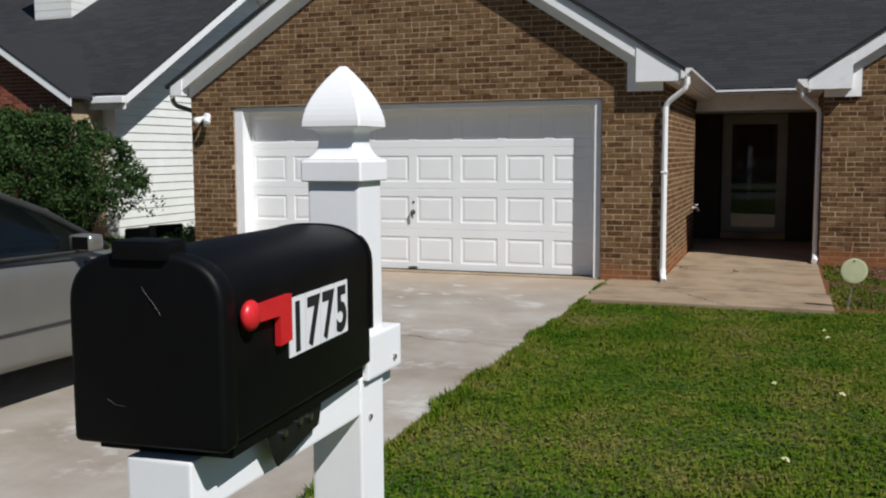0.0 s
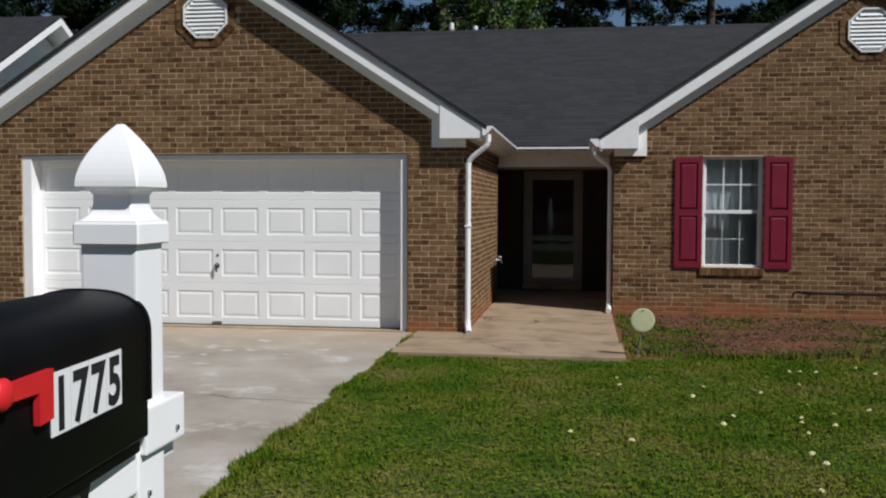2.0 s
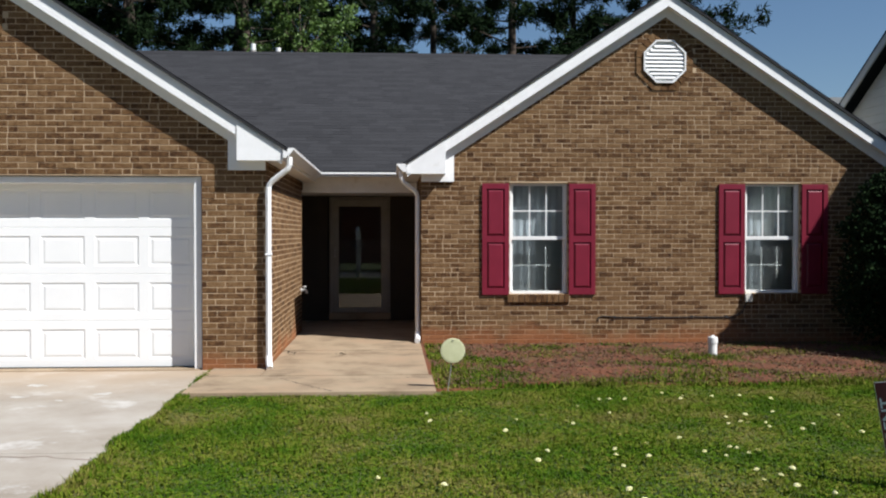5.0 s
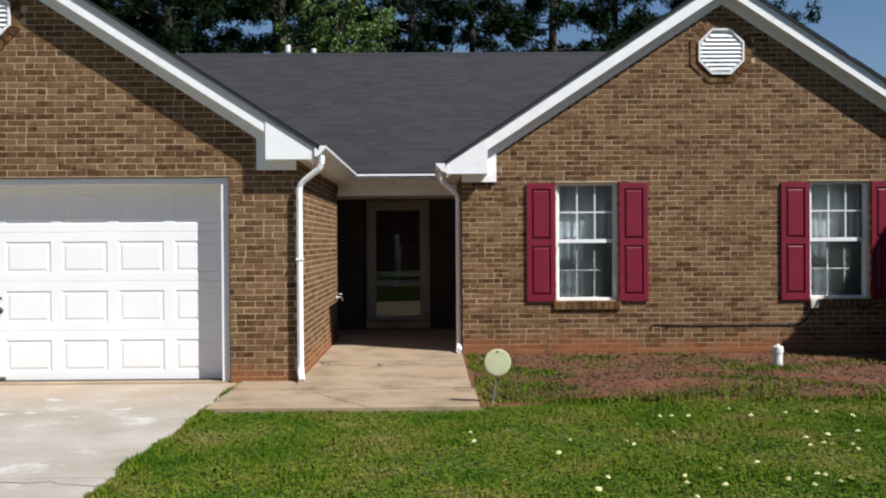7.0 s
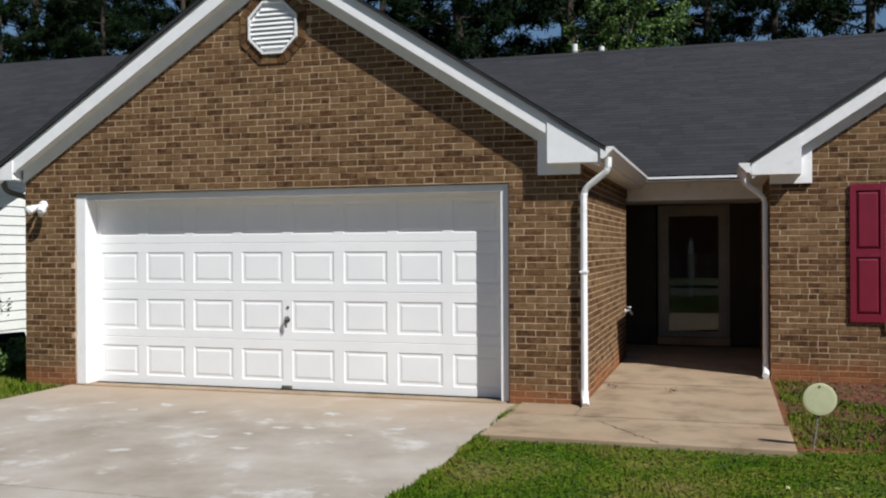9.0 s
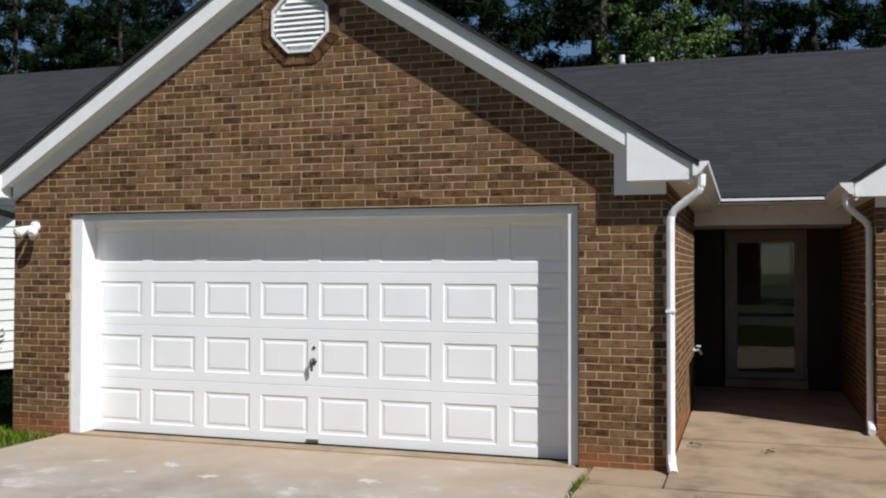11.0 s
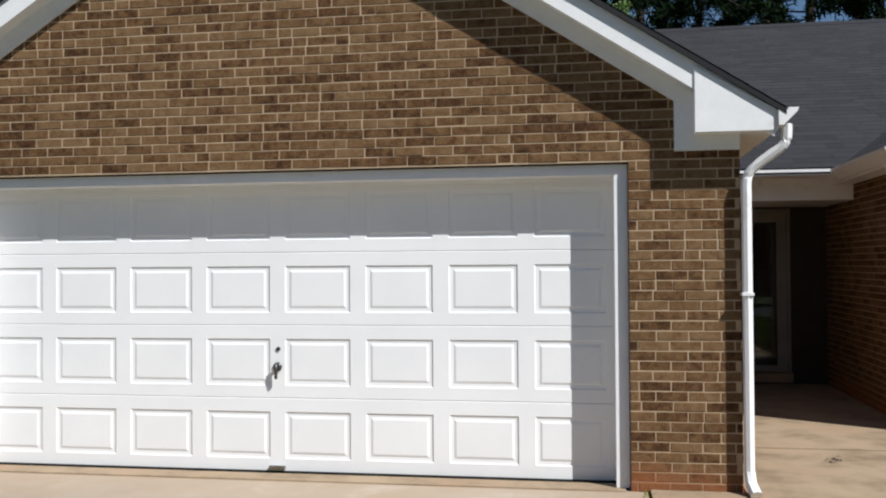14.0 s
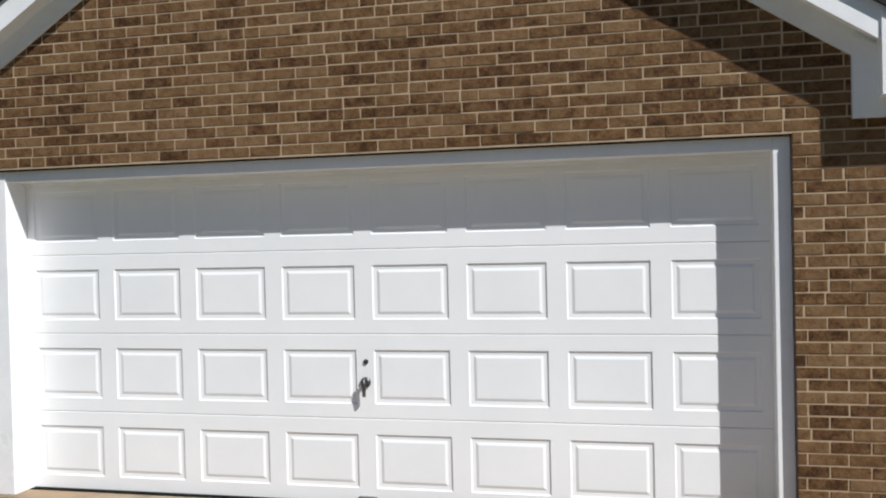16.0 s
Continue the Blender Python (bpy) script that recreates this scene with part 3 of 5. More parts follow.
def main_roof():
    r = thing("roof_main", "long dark grey shingle roof above the porch", "roof", kind="structure")
    ey, ez, ry, rz = 4.14, 2.53, 9.8, 5.44
    part("roof_deck", prism(bmesh.new(), [(ey, ez - 0.05), (ry, rz - 0.05), (ry, rz), (ey, ez)], -3.5, 12.2, "x"), M_SHINGLE, r)
    part("roof_deck", prism(bmesh.new(), [(ry, rz - 0.05), (15.5, ez - 0.05), (15.5, ez), (ry, rz)], -3.5, 12.2, "x"), M_SHINGLE, r)
    up = Vector((0, ry - ey, rz - ez)).normalized()
    shingle_rows(Vector((-0.9, ey - 0.02, ez - 0.008)), Vector((1, 0, 0)), up, 10.2, (Vector((0, ry - ey, rz - ez))).length, r, 7)
    part("ridge_cap", prism(bmesh.new(), [(ry - 0.14, rz - 0.06), (ry, rz + 0.025), (ry + 0.14, rz - 0.06)], -3.5, 12.2, "x"), M_SHINGLE, r)
    part("porch_beam", boxes((3.25, 5.085, 4.47, 4.59, 2.2, 2.46)), M_TRIM, r, "white porch header board")
    part("drip_edge", boxes((3.47, 4.87, 4.055, 4.075, 2.472, 2.502), bevel=0.003), M_TRIM, r)
    for a, b in ((4.078, 4.17), (4.174, 4.266), (4.27, 4.362), (4.366, 4.468)):
        part("soffit_board", boxes((3.25, 5.085, a, b, 2.44, 2.455), bevel=0.003), M_TRIM, r)
    for s, x in ((-1, -3.5), (1, 12.2)):
        part("gable_end", prism(bmesh.new(), [(4.4, 2.4), (15.2, 2.4), (9.8, 5.5)], x - 0.25 * s, x - 0.2 * s, "x"), M_SIDING, r)


main_roof()


def gutter(name, path0, path1, face):
    """An open white gutter between two points, its front towards face (a unit vector)."""
    g = thing(name, "white aluminium gutter under the dark shingles", "gutter")
    a, b = Vector(path0), Vector(path1)
    f = Vector(face)
    prof = [(0.0, 0.11), (0.0, 0.0), (0.03, 0.0), (0.035, 0.004), (0.115, 0.086), (0.122, 0.11), (0.112, 0.11), (0.106, 0.09), (0.03, 0.012), (0.012, 0.012), (0.012, 0.11)]
    bm = bmesh.new()
    lo = [bm.verts.new(a + f * p + Vector((0, 0, q))) for p, q in prof]
    hi = [bm.verts.new(b + f * p + Vector((0, 0, q))) for p, q in prof]
    n = len(prof)
    for i in range(n):
        j = (i + 1) % n
        bm.faces.new((lo[i], lo[j], hi[j], hi[i]))
    bmesh.ops.recalc_face_normals(bm, faces=bm.faces[:])
    part("trough", bm, M_TRIM, g)
    for k, c in enumerate((a, b)):
        bm = bmesh.new()
        d = (b - a).normalized() * (0.004 if k else -0.004)
        vs = [bm.verts.new(c + f * p + Vector((0, 0, q))) for p, q in ((0, 0.11), (0, 0), (0.03, 0), (0.035, 0.004), (0.115, 0.086), (0.122, 0.11))]
        ret = bmesh.ops.extrude_face_region(bm, geom=[bm.faces.new(vs)])
        bmesh.ops.translate(bm, vec=d, verts=[v for v in ret["geom"] if isinstance(v, bmesh.types.BMVert)])
        bmesh.ops.recalc_face_normals(bm, faces=bm.faces[:])
        part("end_cap", bm, M_TRIM, g)
    return g


gutter("gutter", (3.467, -0.2, 2.385), (3.467, 4.04, 2.385), (1, 0, 0))
gutter("gutter", (4.863, 2.1, 2.385), (4.863, 4.04, 2.385), (-1, 0, 0))


def downspout(path, label, material=M_TRIM, foot=None):
    d = thing("downspout", label, "downspout")
    pts = [Vector(p) for p in path]
    sm = []
    for i, p in enumerate(pts):
        if 0 < i < len(pts) - 1:
            a, b = (pts[i - 1] - p), (pts[i + 1] - p)
            k = min(0.08, a.length / 2, b.length / 2)
            for t in (0, 0.25, 0.5, 0.75, 1):
                u, v = p + a.normalized() * k, p + b.normalized() * k
                sm.append(u * (1 - t) ** 2 + p * 2 * t * (1 - t) + v * t * t)
        else:
            sm.append(p)
    bm = tube(bmesh.new(), sm, 0.033, 8)
    part("pipe", bm, material, d, smooth=False)
    for z in (1.3,):
        x, y = pts[-2].x, pts[-2].y
        if pts[-2].z < 0.5 and material is M_TRIM:
            part("strap", boxes((x - 0.038, x + 0.038, y - 0.037, y + 0.05, z, z + 0.022), bevel=0.003), M_TRIM, d)
    if foot:
        part("elbow", tube(bmesh.new(), foot, 0.038, 8), material, d, "dented white outlet elbow")
    return d


downspout([(3.53, -0.12, 2.4), (3.53, -0.12, 2.28), (3.285, -0.055, 2.1), (3.285, -0.055, 0.2), (3.285, -0.06, 0.12)], "white metal downspout on the garage corner", foot=[(3.285, -0.055, 0.16), (3.29, -0.08, 0.09), (3.31, -0.16, 0.035)])
downspout([(4.80, 2.2, 2.4), (4.80, 2.2, 2.28), (5.035, 2.41, 2.1), (5.035, 2.41, 0.2), (5.035, 2.41, 0.13)], "white metal downspout on the wing corner", foot=[(5.035, 2.41, 0.17), (5.035, 2.36, 0.1), (5.025, 2.2, 0.065)])
downspout([(-3.55, 0.0, 2.4), (-3.55, 0.02, 2.25), (-3.4, 0.3, 2.16), (-3.285, 0.6, 2.1), (-3.285, 0.6, 0.1)], "dark downspout at the garage back corner", M_GUTTERDARK)


def gable_vent(cx, cz, y, hw):
    v = thing("gable_vent", "white octagonal louvred gable vent in a brick ring", "vent", (cx, y, cz), group="gable vents")

    def octagon(r):
        return [(r / math.cos(math.pi / 8) * math.cos(math.pi / 8 + k * math.pi / 4), r / math.cos(math.pi / 8) * math.sin(math.pi / 8 + k * math.pi / 4)) for k in range(8)]
    part("backing", prism(bmesh.new(), octagon(hw - 0.01), -0.004, 0.02), M_WHITE, v)
    bm = bmesh.new()
    o, i = octagon(hw), octagon(hw - 0.024)
    for k in range(8):
        j = (k + 1) % 8
        prism(bm, [o[k], o[j], i[j], i[k]], -0.04, 0.0)
    part("frame", bm, M_WHITE, v)
    n = 9
    for k in range(n):
        z = -hw + 0.085 + (2 * hw - 0.17) * k / (n - 1)
        half = min(hw - 0.03, (hw - 0.03) * 1.414 - abs(z) - 0.02)
        part("slat", prism(bmesh.new(), [(-0.035, z - 0.022), (-0.03, z - 0.026), (-0.005, z + 0.018), (-0.01, z + 0.022)], -half, half, "x"), M_WHITE, v)
    rr = random.Random(int(cx * 7))
    for k in range(8):
        a = octagon(hw + 0.006)
        p, q = Vector(a[k]), Vector(a[(k + 1) % 8])
        d = (q - p).normalized()
        nrm = Vector((d.y, -d.x))
        m = max(3, int((q - p).length / 0.066))
        for s in range(m):
            u0, u1 = p.lerp(q, (s + 0.05) / m), p.lerp(q, (s + 0.95) / m)
            fan = (u0 - p.lerp(q, 0.5)) * 0.34, (u1 - p.lerp(q, 0.5)) * 0.34
            h = 0.095
            pr = rr.uniform(-0.022, -0.016)
            part("brick", prism(bmesh.new(), [tuple(u0), tuple(u1), tuple(u1 + nrm * h + fan[1]), tuple(u0 + nrm * h + fan[0])], pr, 0.01), M_BRICK, v)
    return v


gable_vent(-0.03, 3.915, 0.0, 0.285)
gable_vent(8.5, 3.955, WY, 0.3)


def roof_pipe(x, y, z, h):
    p = thing("vent_pipe", "short white plastic roof vent pipe", "pipe", (x, y, z), group="roof pipes")
    part("pipe", tube(bmesh.new(), [(0, 0, -0.15), (0, 0, h)], 0.055, 12), M_PVC, p)
    part("flashing", tube(bmesh.new(), [(0, 0, -0.12), (0, 0, 0.06)], [0.13, 0.07], 12), M_GUTTERDARK, p)


roof_pipe(1.68, 9.95, 5.46, 0.2)
roof_pipe(2.22, 9.95, 5.44, 0.14)

# ---- garage door ----
DOOR_Y = 0.235


def garage_door():
    d = thing("garage_door", "closed white sectional garage door with embossed panels", "garage door", (0, 0, 0))
    sec, pitch, pw, ph = 0.5345, 0.6096, 0.492, 0.342
    x0, x1, y, th = -2.44, 2.44, DOOR_Y, 0.045
    bmp = bmesh.new()
    # a moulded panel: a sloping rebate and a raised field
    rings = [(0.0, 0.0), (0.005, 0.007), (0.03, 0.008), (0.046, 0.003), (0.05, 0.0025)]
    prev = None
    for ins, dep in rings:
        q = [bmp.verts.new(p) for p in ((ins, dep, ins), (pw - ins, dep, ins), (pw - ins, dep, ph - ins), (ins, dep, ph - ins))]
        if prev:
            for i in range(4):
                j = (i + 1) % 4
                bmp.faces.new((prev[i], prev[j], q[j], q[i]))
        prev = q
    bmp.faces.new(prev)
    pm = bpy.data.meshes.new("panel")
    bmp.to_mesh(pm)
    bmp.free()
    pm.materials.append(M_DOOR)
    for r in range(4):
        za = r * sec + 0.012
        zb = za + sec - 0.0015
        pz = za + (sec - ph) / 2 - 0.004
        bm = bmesh.new()
        cols = [((c - 4) * pitch + 0.059) for c in range(8)]

        def sheet(a, b, c, e):
            bm.faces.new([bm.verts.new(v) for v in ((a, y, c), (b, y, c), (b, y, e), (a, y, e))])
        sheet(x0, x1, za + 0.004, pz)
        sheet(x0, x1, pz + ph, zb - 0.004)
        edges = [x0] + [v for c in cols for v in (c, c + pw)] + [x1]
        for a, b in zip(edges[0::2], edges[1::2]):
            sheet(a, b, pz, pz + ph)
        # rounded lips where the sections meet, and the back
        for z, s in ((za, 1), (zb, -1)):
            bm.faces.new([bm.verts.new(v) for v in ((x0, y, z + 0.004 * s), (x1, y, z + 0.004 * s), (x1, y + 0.004, z), (x0, y + 0.004, z))])
        box(bm, x0, x1, y + 0.016, y + th, za, zb)
        bmesh.ops.recalc_face_normals(bm, faces=bm.faces[:])
        s = part("section", bm, M_DOOR, d)
        for c in cols:
            o = new("panel", pm)
            o.parent = s
            o.location = (c, y, pz)
    # lock plate, keyhole and T handle
    kz = 0.775
    h = part("lock_handle", tube(bmesh.new(), [(0.0, y - 0.04, kz - 0.085), (0.0, y - 0.045, kz - 0.02), (0, y - 0.045, kz + 0.03)], [0.011, 0.014, 0.01], 10), M_HANDLE, d, "worn steel T handle", True)
    bm = tube(bmesh.new(), [(0, y + 0.001, kz), (0, y - 0.012, kz), (0, y - 0.014, kz)], [0.034, 0.032, 0.012], 16)
    part("rosette", bm, M_HANDLE, h, smooth=True)
    part("spindle", tube(bmesh.new(), [(0, y, kz), (0, y - 0.05, kz)], 0.01, 10), M_HANDLE, h)
    part("keyhole", tube(bmesh.new(), [(0.005, y + 0.001, kz + 0.13), (0.005, y - 0.008, kz + 0.13), (0.005, y - 0.009, kz + 0.13)], [0.017, 0.015, 0.006], 14), M_HANDLE, d, "small round steel lock")
    part("pull_handle", boxes((-0.06, 0.06, y - 0.03, y + 0.002, 0.03, 0.055), bevel=0.008), M_STEEL, d, "rusty step plate")
    part("weather_strip", boxes((x0, x1, y + 0.002, y + 0.04, 0.0, 0.014)), M_RUBBER, d, "black rubber seal")


garage_door()


def garage_trim():
    t = thing("trim_garage", "white painted jamb and header round the garage door", "trim", kind="structure")
    xa, xb, zt = GD[0] + 0.006, GD[1] - 0.006, GD[3] - 0.006
    part("jamb", boxes((xa, xa + 0.125, 0.03, 0.285, 0.012, zt), bevel=0.004), M_TRIM, t)
    part("jamb", boxes((xb - 0.09, xb, 0.04, 0.285, 0.012, zt), bevel=0.004), M_TRIM, t)
    part("header", boxes((xa + 0.125, xb - 0.09, 0.04, 0.285, zt - 0.075, zt), bevel=0.004), M_TRIM, t)
    part("stop_moulding", boxes((xa + 0.125, xb - 0.09, DOOR_Y - 0.022, DOOR_Y - 0.004, zt - 0.1, zt - 0.0755), bevel=0.003), M_TRIM, t)
    # dark strip for the lintel and for the shadow gap at the brick edge
    part("lintel", boxes((GD[0], GD[1], 0.012, 0.032, 2.1835, 2.197)), M_LINTEL, t, "dark rusty steel lintel, also painting the shadow gap under the brick")
    part("caulk_line", boxes((GD[1] - 0.006, GD[1] + 0.002, -0.004, 0.036, 0.012, 2.183)), M_LINTEL, t, "dark joint beside the brick")
    part("backing", boxes((GD[0] - 0.1, GD[1] + 0.1, 0.29, 0.32, 0.0, 2.4)), M_ROOM, t)


garage_trim()


def wall_light():
    w = thing("flood_light", "white twin flood light on the garage brick", "wall light", (-2.98, 0, 2.06))
    part("base", tube(bmesh.new(), [(0, -0.003, 0), (0, -0.03, 0), (0, -0.04, 0)], [0.06, 0.058, 0.03], 16), M_WHITE, w, smooth=True)
    for s in (-1, 1):
        a = part("lamp_head", tube(bmesh.new(), [(0.02 * s, -0.035, 0.0), (0.045 * s, -0.075, -0.01), (0.06 * s, -0.1, -0.03), (0.085 * s, -0.15, -0.06), (0.09 * s, -0.165, -0.07)], [0.016, 0.022, 0.038, 0.055, 0.05], 14), M_WHITE, w, smooth=True)
        part("bulb", tube(bmesh.new(), [(0.088 * s, -0.158, -0.066), (0.094 * s, -0.176, -0.077)], [0.048, 0.03], 14), M_STICKER, a, "frosted bulb face")
    part("sensor", tube(bmesh.new(), [(0, -0.04, -0.02), (0, -0.06, -0.1), (0, -0.062, -0.13)], [0.02, 0.032, 0.018], 12), M_WHITE, w, smooth=True)


wall_light()

# ---- windows ----


def house_window(name, x0, x1, z0, z1, y):
    w = thing(name, "white double-hung window with grilles and pale curtain", "window", kind="structure", group="front windows")
    f = 0.035
    yy = y + 0.055
    fr = part("window_frame", boxes((x0 + 0.004, x0 + f, yy, yy + 0.1, z0, z1 - 0.004), (x1 - f, x1 - 0.004, yy, yy + 0.1, z0, z1 - 0.004), (x0 + f, x1 - f, yy, yy + 0.1, z1 - f, z1 - 0.004), (x0 + f, x1 - f, yy - 0.01, yy + 0.1, z0, z0 + f), bevel=0.003), M_WHITE, w)
    zm = (z0 + z1) / 2 + 0.005
    part("meeting_rail", boxes((x0 + f, x1 - f, yy + 0.012, yy + 0.07, zm - 0.025, zm + 0.025), bevel=0.003), M_WHITE, w)
    for a, b, yo in ((zm + 0.025, z1 - f, 0.02), (z0 + f, zm - 0.025, 0.045)):
        sash = part("sash", boxes((x0 + f, x0 + f + 0.022, yy + yo, yy + yo + 0.03, a, b), (x1 - f - 0.022, x1 - f, yy + yo, yy + yo + 0.03, a, b)), M_WHITE, w)
        g = boxes((x0 + f + 0.022, x1 - f - 0.022, yy + yo + 0.012, yy + yo + 0.016, a, b))
        p = part("pane", g, M_GLASS if a > zm else M_SCREENED, sash)
        p.visible_shadow = False
        go = 0.0 if a > zm else 0.018
        wx = (x1 - x0 - 2 * f - 0.044) / 3
        for k in (1, 2):
            x = x0 + f + 0.022 + wx * k
            part("muntin", boxes((x - 0.008, x + 0.008, yy + yo + go + 0.001, yy + yo + go + 0.008, a, b)), M_WHITE, sash)
        m = (a + b) / 2
        part("muntin", boxes((x0 + f + 0.022, x1 - f - 0.022, yy + yo + go, yy + yo + go + 0.009, m - 0.008, m + 0.008)), M_WHITE, sash)
    # brick sill, set on edge
    n = 11
    for k in range(n):
        a = x0 - 0.03 + (x1 - x0 + 0.06) * k / n
        b = a + (x1 - x0 + 0.06) / n - 0.01
        part("brick", boxes((a, b, y - 0.035, y + 0.054, z0 - 0.115, z0 - 0.006), bevel=0.004), M_BRICK, w)
    part("sill_mortar", boxes((x0 - 0.028, x1 + 0.028, y - 0.026, y + 0.05, z0 - 0.112, z0 - 0.012)), M_MORTAR, w)
    # gathered sheer curtain, and behind it a room with dimness in its colour
    c = tagged(new("curtain"), "pale sheer curtain gathered behind the window", "curtain", group="curtains")
    c.location = (x0, y + 0.26, z0)
    vs, fs = [], []
    nx = 90
    for i in range(nx + 1):
        u = (x1 - x0 + 0.1) * i / nx - 0.05
        dy = 0.007 * math.sin(u * 62) + 0.006 * math.sin(u * 23 + 1)
        vs += [(u, dy, 0.0), (u, dy * 0.6, z1 - z0 + 0.02)]
    for i in range(nx):
        fs.append((2 * i, 2 * i + 2, 2 * i + 3, 2 * i + 1))
    raw("cloth", vs, fs, M_CURTAIN, c)
    part("rod", tube(bmesh.new(), [(-0.08, 0, z1 - z0 + 0.02), (x1 - x0 + 0.08, 0, z1 - z0 + 0.02)], 0.012, 8), M_WHITE, c)
    tagged(part("wall_room", boxes((x0 - 0.3, x1 + 0.3, y + 1.6, y + 1.65, z0 - 0.4, z1 + 0.2), (x0 - 0.35, x0 - 0.3, y + 0.25, y + 1.6, z0 - 0.4, z1 + 0.2), (x1 + 0.3, x1 + 0.35, y + 0.25, y + 1.6, z0 - 0.4, z1 + 0.2), (x0 - 0.3, x1 + 0.3, y + 0.25, y + 1.6, z1 + 0.2, z1 + 0.25), (x0 - 0.3, x1 + 0.3, y + 0.25, y + 1.6, z0 - 0.45, z0 - 0.4)), M_ROOM), "grey room walls behind the window, dimness put into their colour", "wall", kind="structure")


house_window("window_1", *W1, WY)
house_window("window_2", *W2, WY)


def shutter_at(x0, x1, z0, z1, y):
    s = thing("shutter", "dark red two-panel shutter screwed to the brick", "shutter", (x0, y, z0), group="window shutters")
    w, h = x1 - x0, z1 - z0
    st = 0.062
    part("stile", boxes((0, st, -0.035, -0.008, 0, h), bevel=0.003), M_RED, s)
    part("stile", boxes((w - st, w, -0.035, -0.008, 0, h), bevel=0.003), M_RED, s)
    for a, b in ((0, 0.09), (h * 0.5 - 0.045, h * 0.5 + 0.045), (h - 0.075, h)):
        part("rail", boxes((st, w - st, -0.034, -0.008, a, b), bevel=0.003), M_RED, s)
    for a, b in ((0.09, h * 0.5 - 0.045), (h * 0.5 + 0.045, h - 0.075)):
        bm = bmesh.new()
        prev = None
        for ins, dep in ((0, -0.012), (0.012, -0.014), (0.032, -0.029), (0.036, -0.03)):
            q = [bm.verts.new(p) for p in ((st + ins, dep, a + ins), (w - st - ins, dep, a + ins), (w - st - ins, dep, b - ins), (st + ins, dep, b - ins))]
            if prev:
                for i in range(4):
                    bm.faces.new((prev[i], prev[(i + 1) % 4], q[(i + 1) % 4], q[i]))
            prev = q
        bm.faces.new(prev)
        part("panel", bm, M_RED, s)
    return s


SH = shutter_at(5.93, 6.305, 0.69, 2.24, WY)
for x in (7.148, 9.282, 10.478):
    copy_thing(SH, pose(x, WY, 0.69))

# ---- storm door and porch things ----


def storm_door():
    d = thing("door_1", "full-glass storm door, almond frame darkened for porch shade, closed", "door", (3.63, 5.75, 0.16), kind="structure")
    w, h = 0.985, 1.98
    part("door_frame", boxes((-0.035, 0.0, -0.03, 0.12, 0, h + 0.04), (w, w + 0.035, -0.03, 0.12, 0, h + 0.04), (0, w, -0.03, 0.12, h, h + 0.04), bevel=0.004), M_ALMOND, d)
    leaf = part("door_leaf", boxes((0.004, 0.125, -0.02, 0.015, 0.01, h - 0.005), (w - 0.125, w - 0.004, -0.02, 0.015, 0.01, h - 0.005), (0.125, w - 0.125, -0.02, 0.015, 0.01, 0.09), (0.125, w - 0.125, -0.02, 0.015, h - 0.125, h - 0.005), bevel=0.004), M_ALMOND, d)
    p = part("pane", boxes((0.125, w - 0.125, -0.004, 0.0, 0.09, h - 0.125)), M_GLASS, leaf)
    p.visible_shadow = False
    part("handle", tube(bmesh.new(), [(0.06, -0.02, 0.98), (0.06, -0.06, 0.99), (0.06, -0.06, 1.1), (0.06, -0.02, 1.11)], 0.009, 8), M_STEEL, leaf, "small metal pull handle")
    part("threshold", boxes((-0.04, w + 0.04, -0.12, 0.15, -0.11, 0.0), bevel=0.006), M_WALKWAY, d, "concrete door step")
    inner = tagged(new("door_2"), "wooden front door behind the glass, dimness put into its colour, with small lites", "door", kind="structure")
    inner.location = (3.63, 5.86, 0.16)
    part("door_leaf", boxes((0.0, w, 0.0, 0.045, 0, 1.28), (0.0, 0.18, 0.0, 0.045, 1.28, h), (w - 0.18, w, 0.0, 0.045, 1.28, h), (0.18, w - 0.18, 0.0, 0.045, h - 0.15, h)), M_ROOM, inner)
    part("pane", boxes((0.18, w - 0.18, 0.02, 0.026, 1.28, h - 0.15)), M_GLASS, inner)


storm_door()
_sp = thing("hose_bib", "small white hose tap on the porch brick", "tap", (3.25, 4.1, 0.66))
part("flange", tube(bmesh.new(), [(-0.004, 0, 0), (0.012, 0, 0)], 0.035, 12), M_PVC, _sp)
part("spout", tube(bmesh.new(), [(0.01, 0, 0), (0.07, 0, 0.005), (0.1, 0, -0.05)], [0.016, 0.018, 0.015], 10), M_PVC, _sp)
part("wheel", tube(bmesh.new(), [(0.06, 0, 0.045), (0.06, 0, 0.058)], 0.032, 12), M_PVC, _sp)


def debris(x, y, z, seed):
    rng = random.Random(seed)
    t = np.zeros((18, 3, 3))
    for i in range(18):
        c = np.array((rng.uniform(-0.05, 0.05), rng.uniform(-0.05, 0.05), 0.002 + rng.uniform(0, 0.03)))
        for k in range(3):
            t[i, k] = c + np.array((rng.uniform(-0.025, 0.025), rng.uniform(-0.025, 0.025), rng.uniform(-0.002, 0.02)))
    t[:, :, 2] = np.maximum(t[:, :, 2], 0.001)
    o = triangles("dead_leaves", t, M_BARK)
    o.location = (x, y, z)
    tagged(o, "small clump of dead leaves on the concrete", "leaves", group="dead leaf clumps")


debris(3.42, 1.1, 0.025, 1)
debris(4.05, 1.0, 0.025, 2)

# ---- mailbox ----


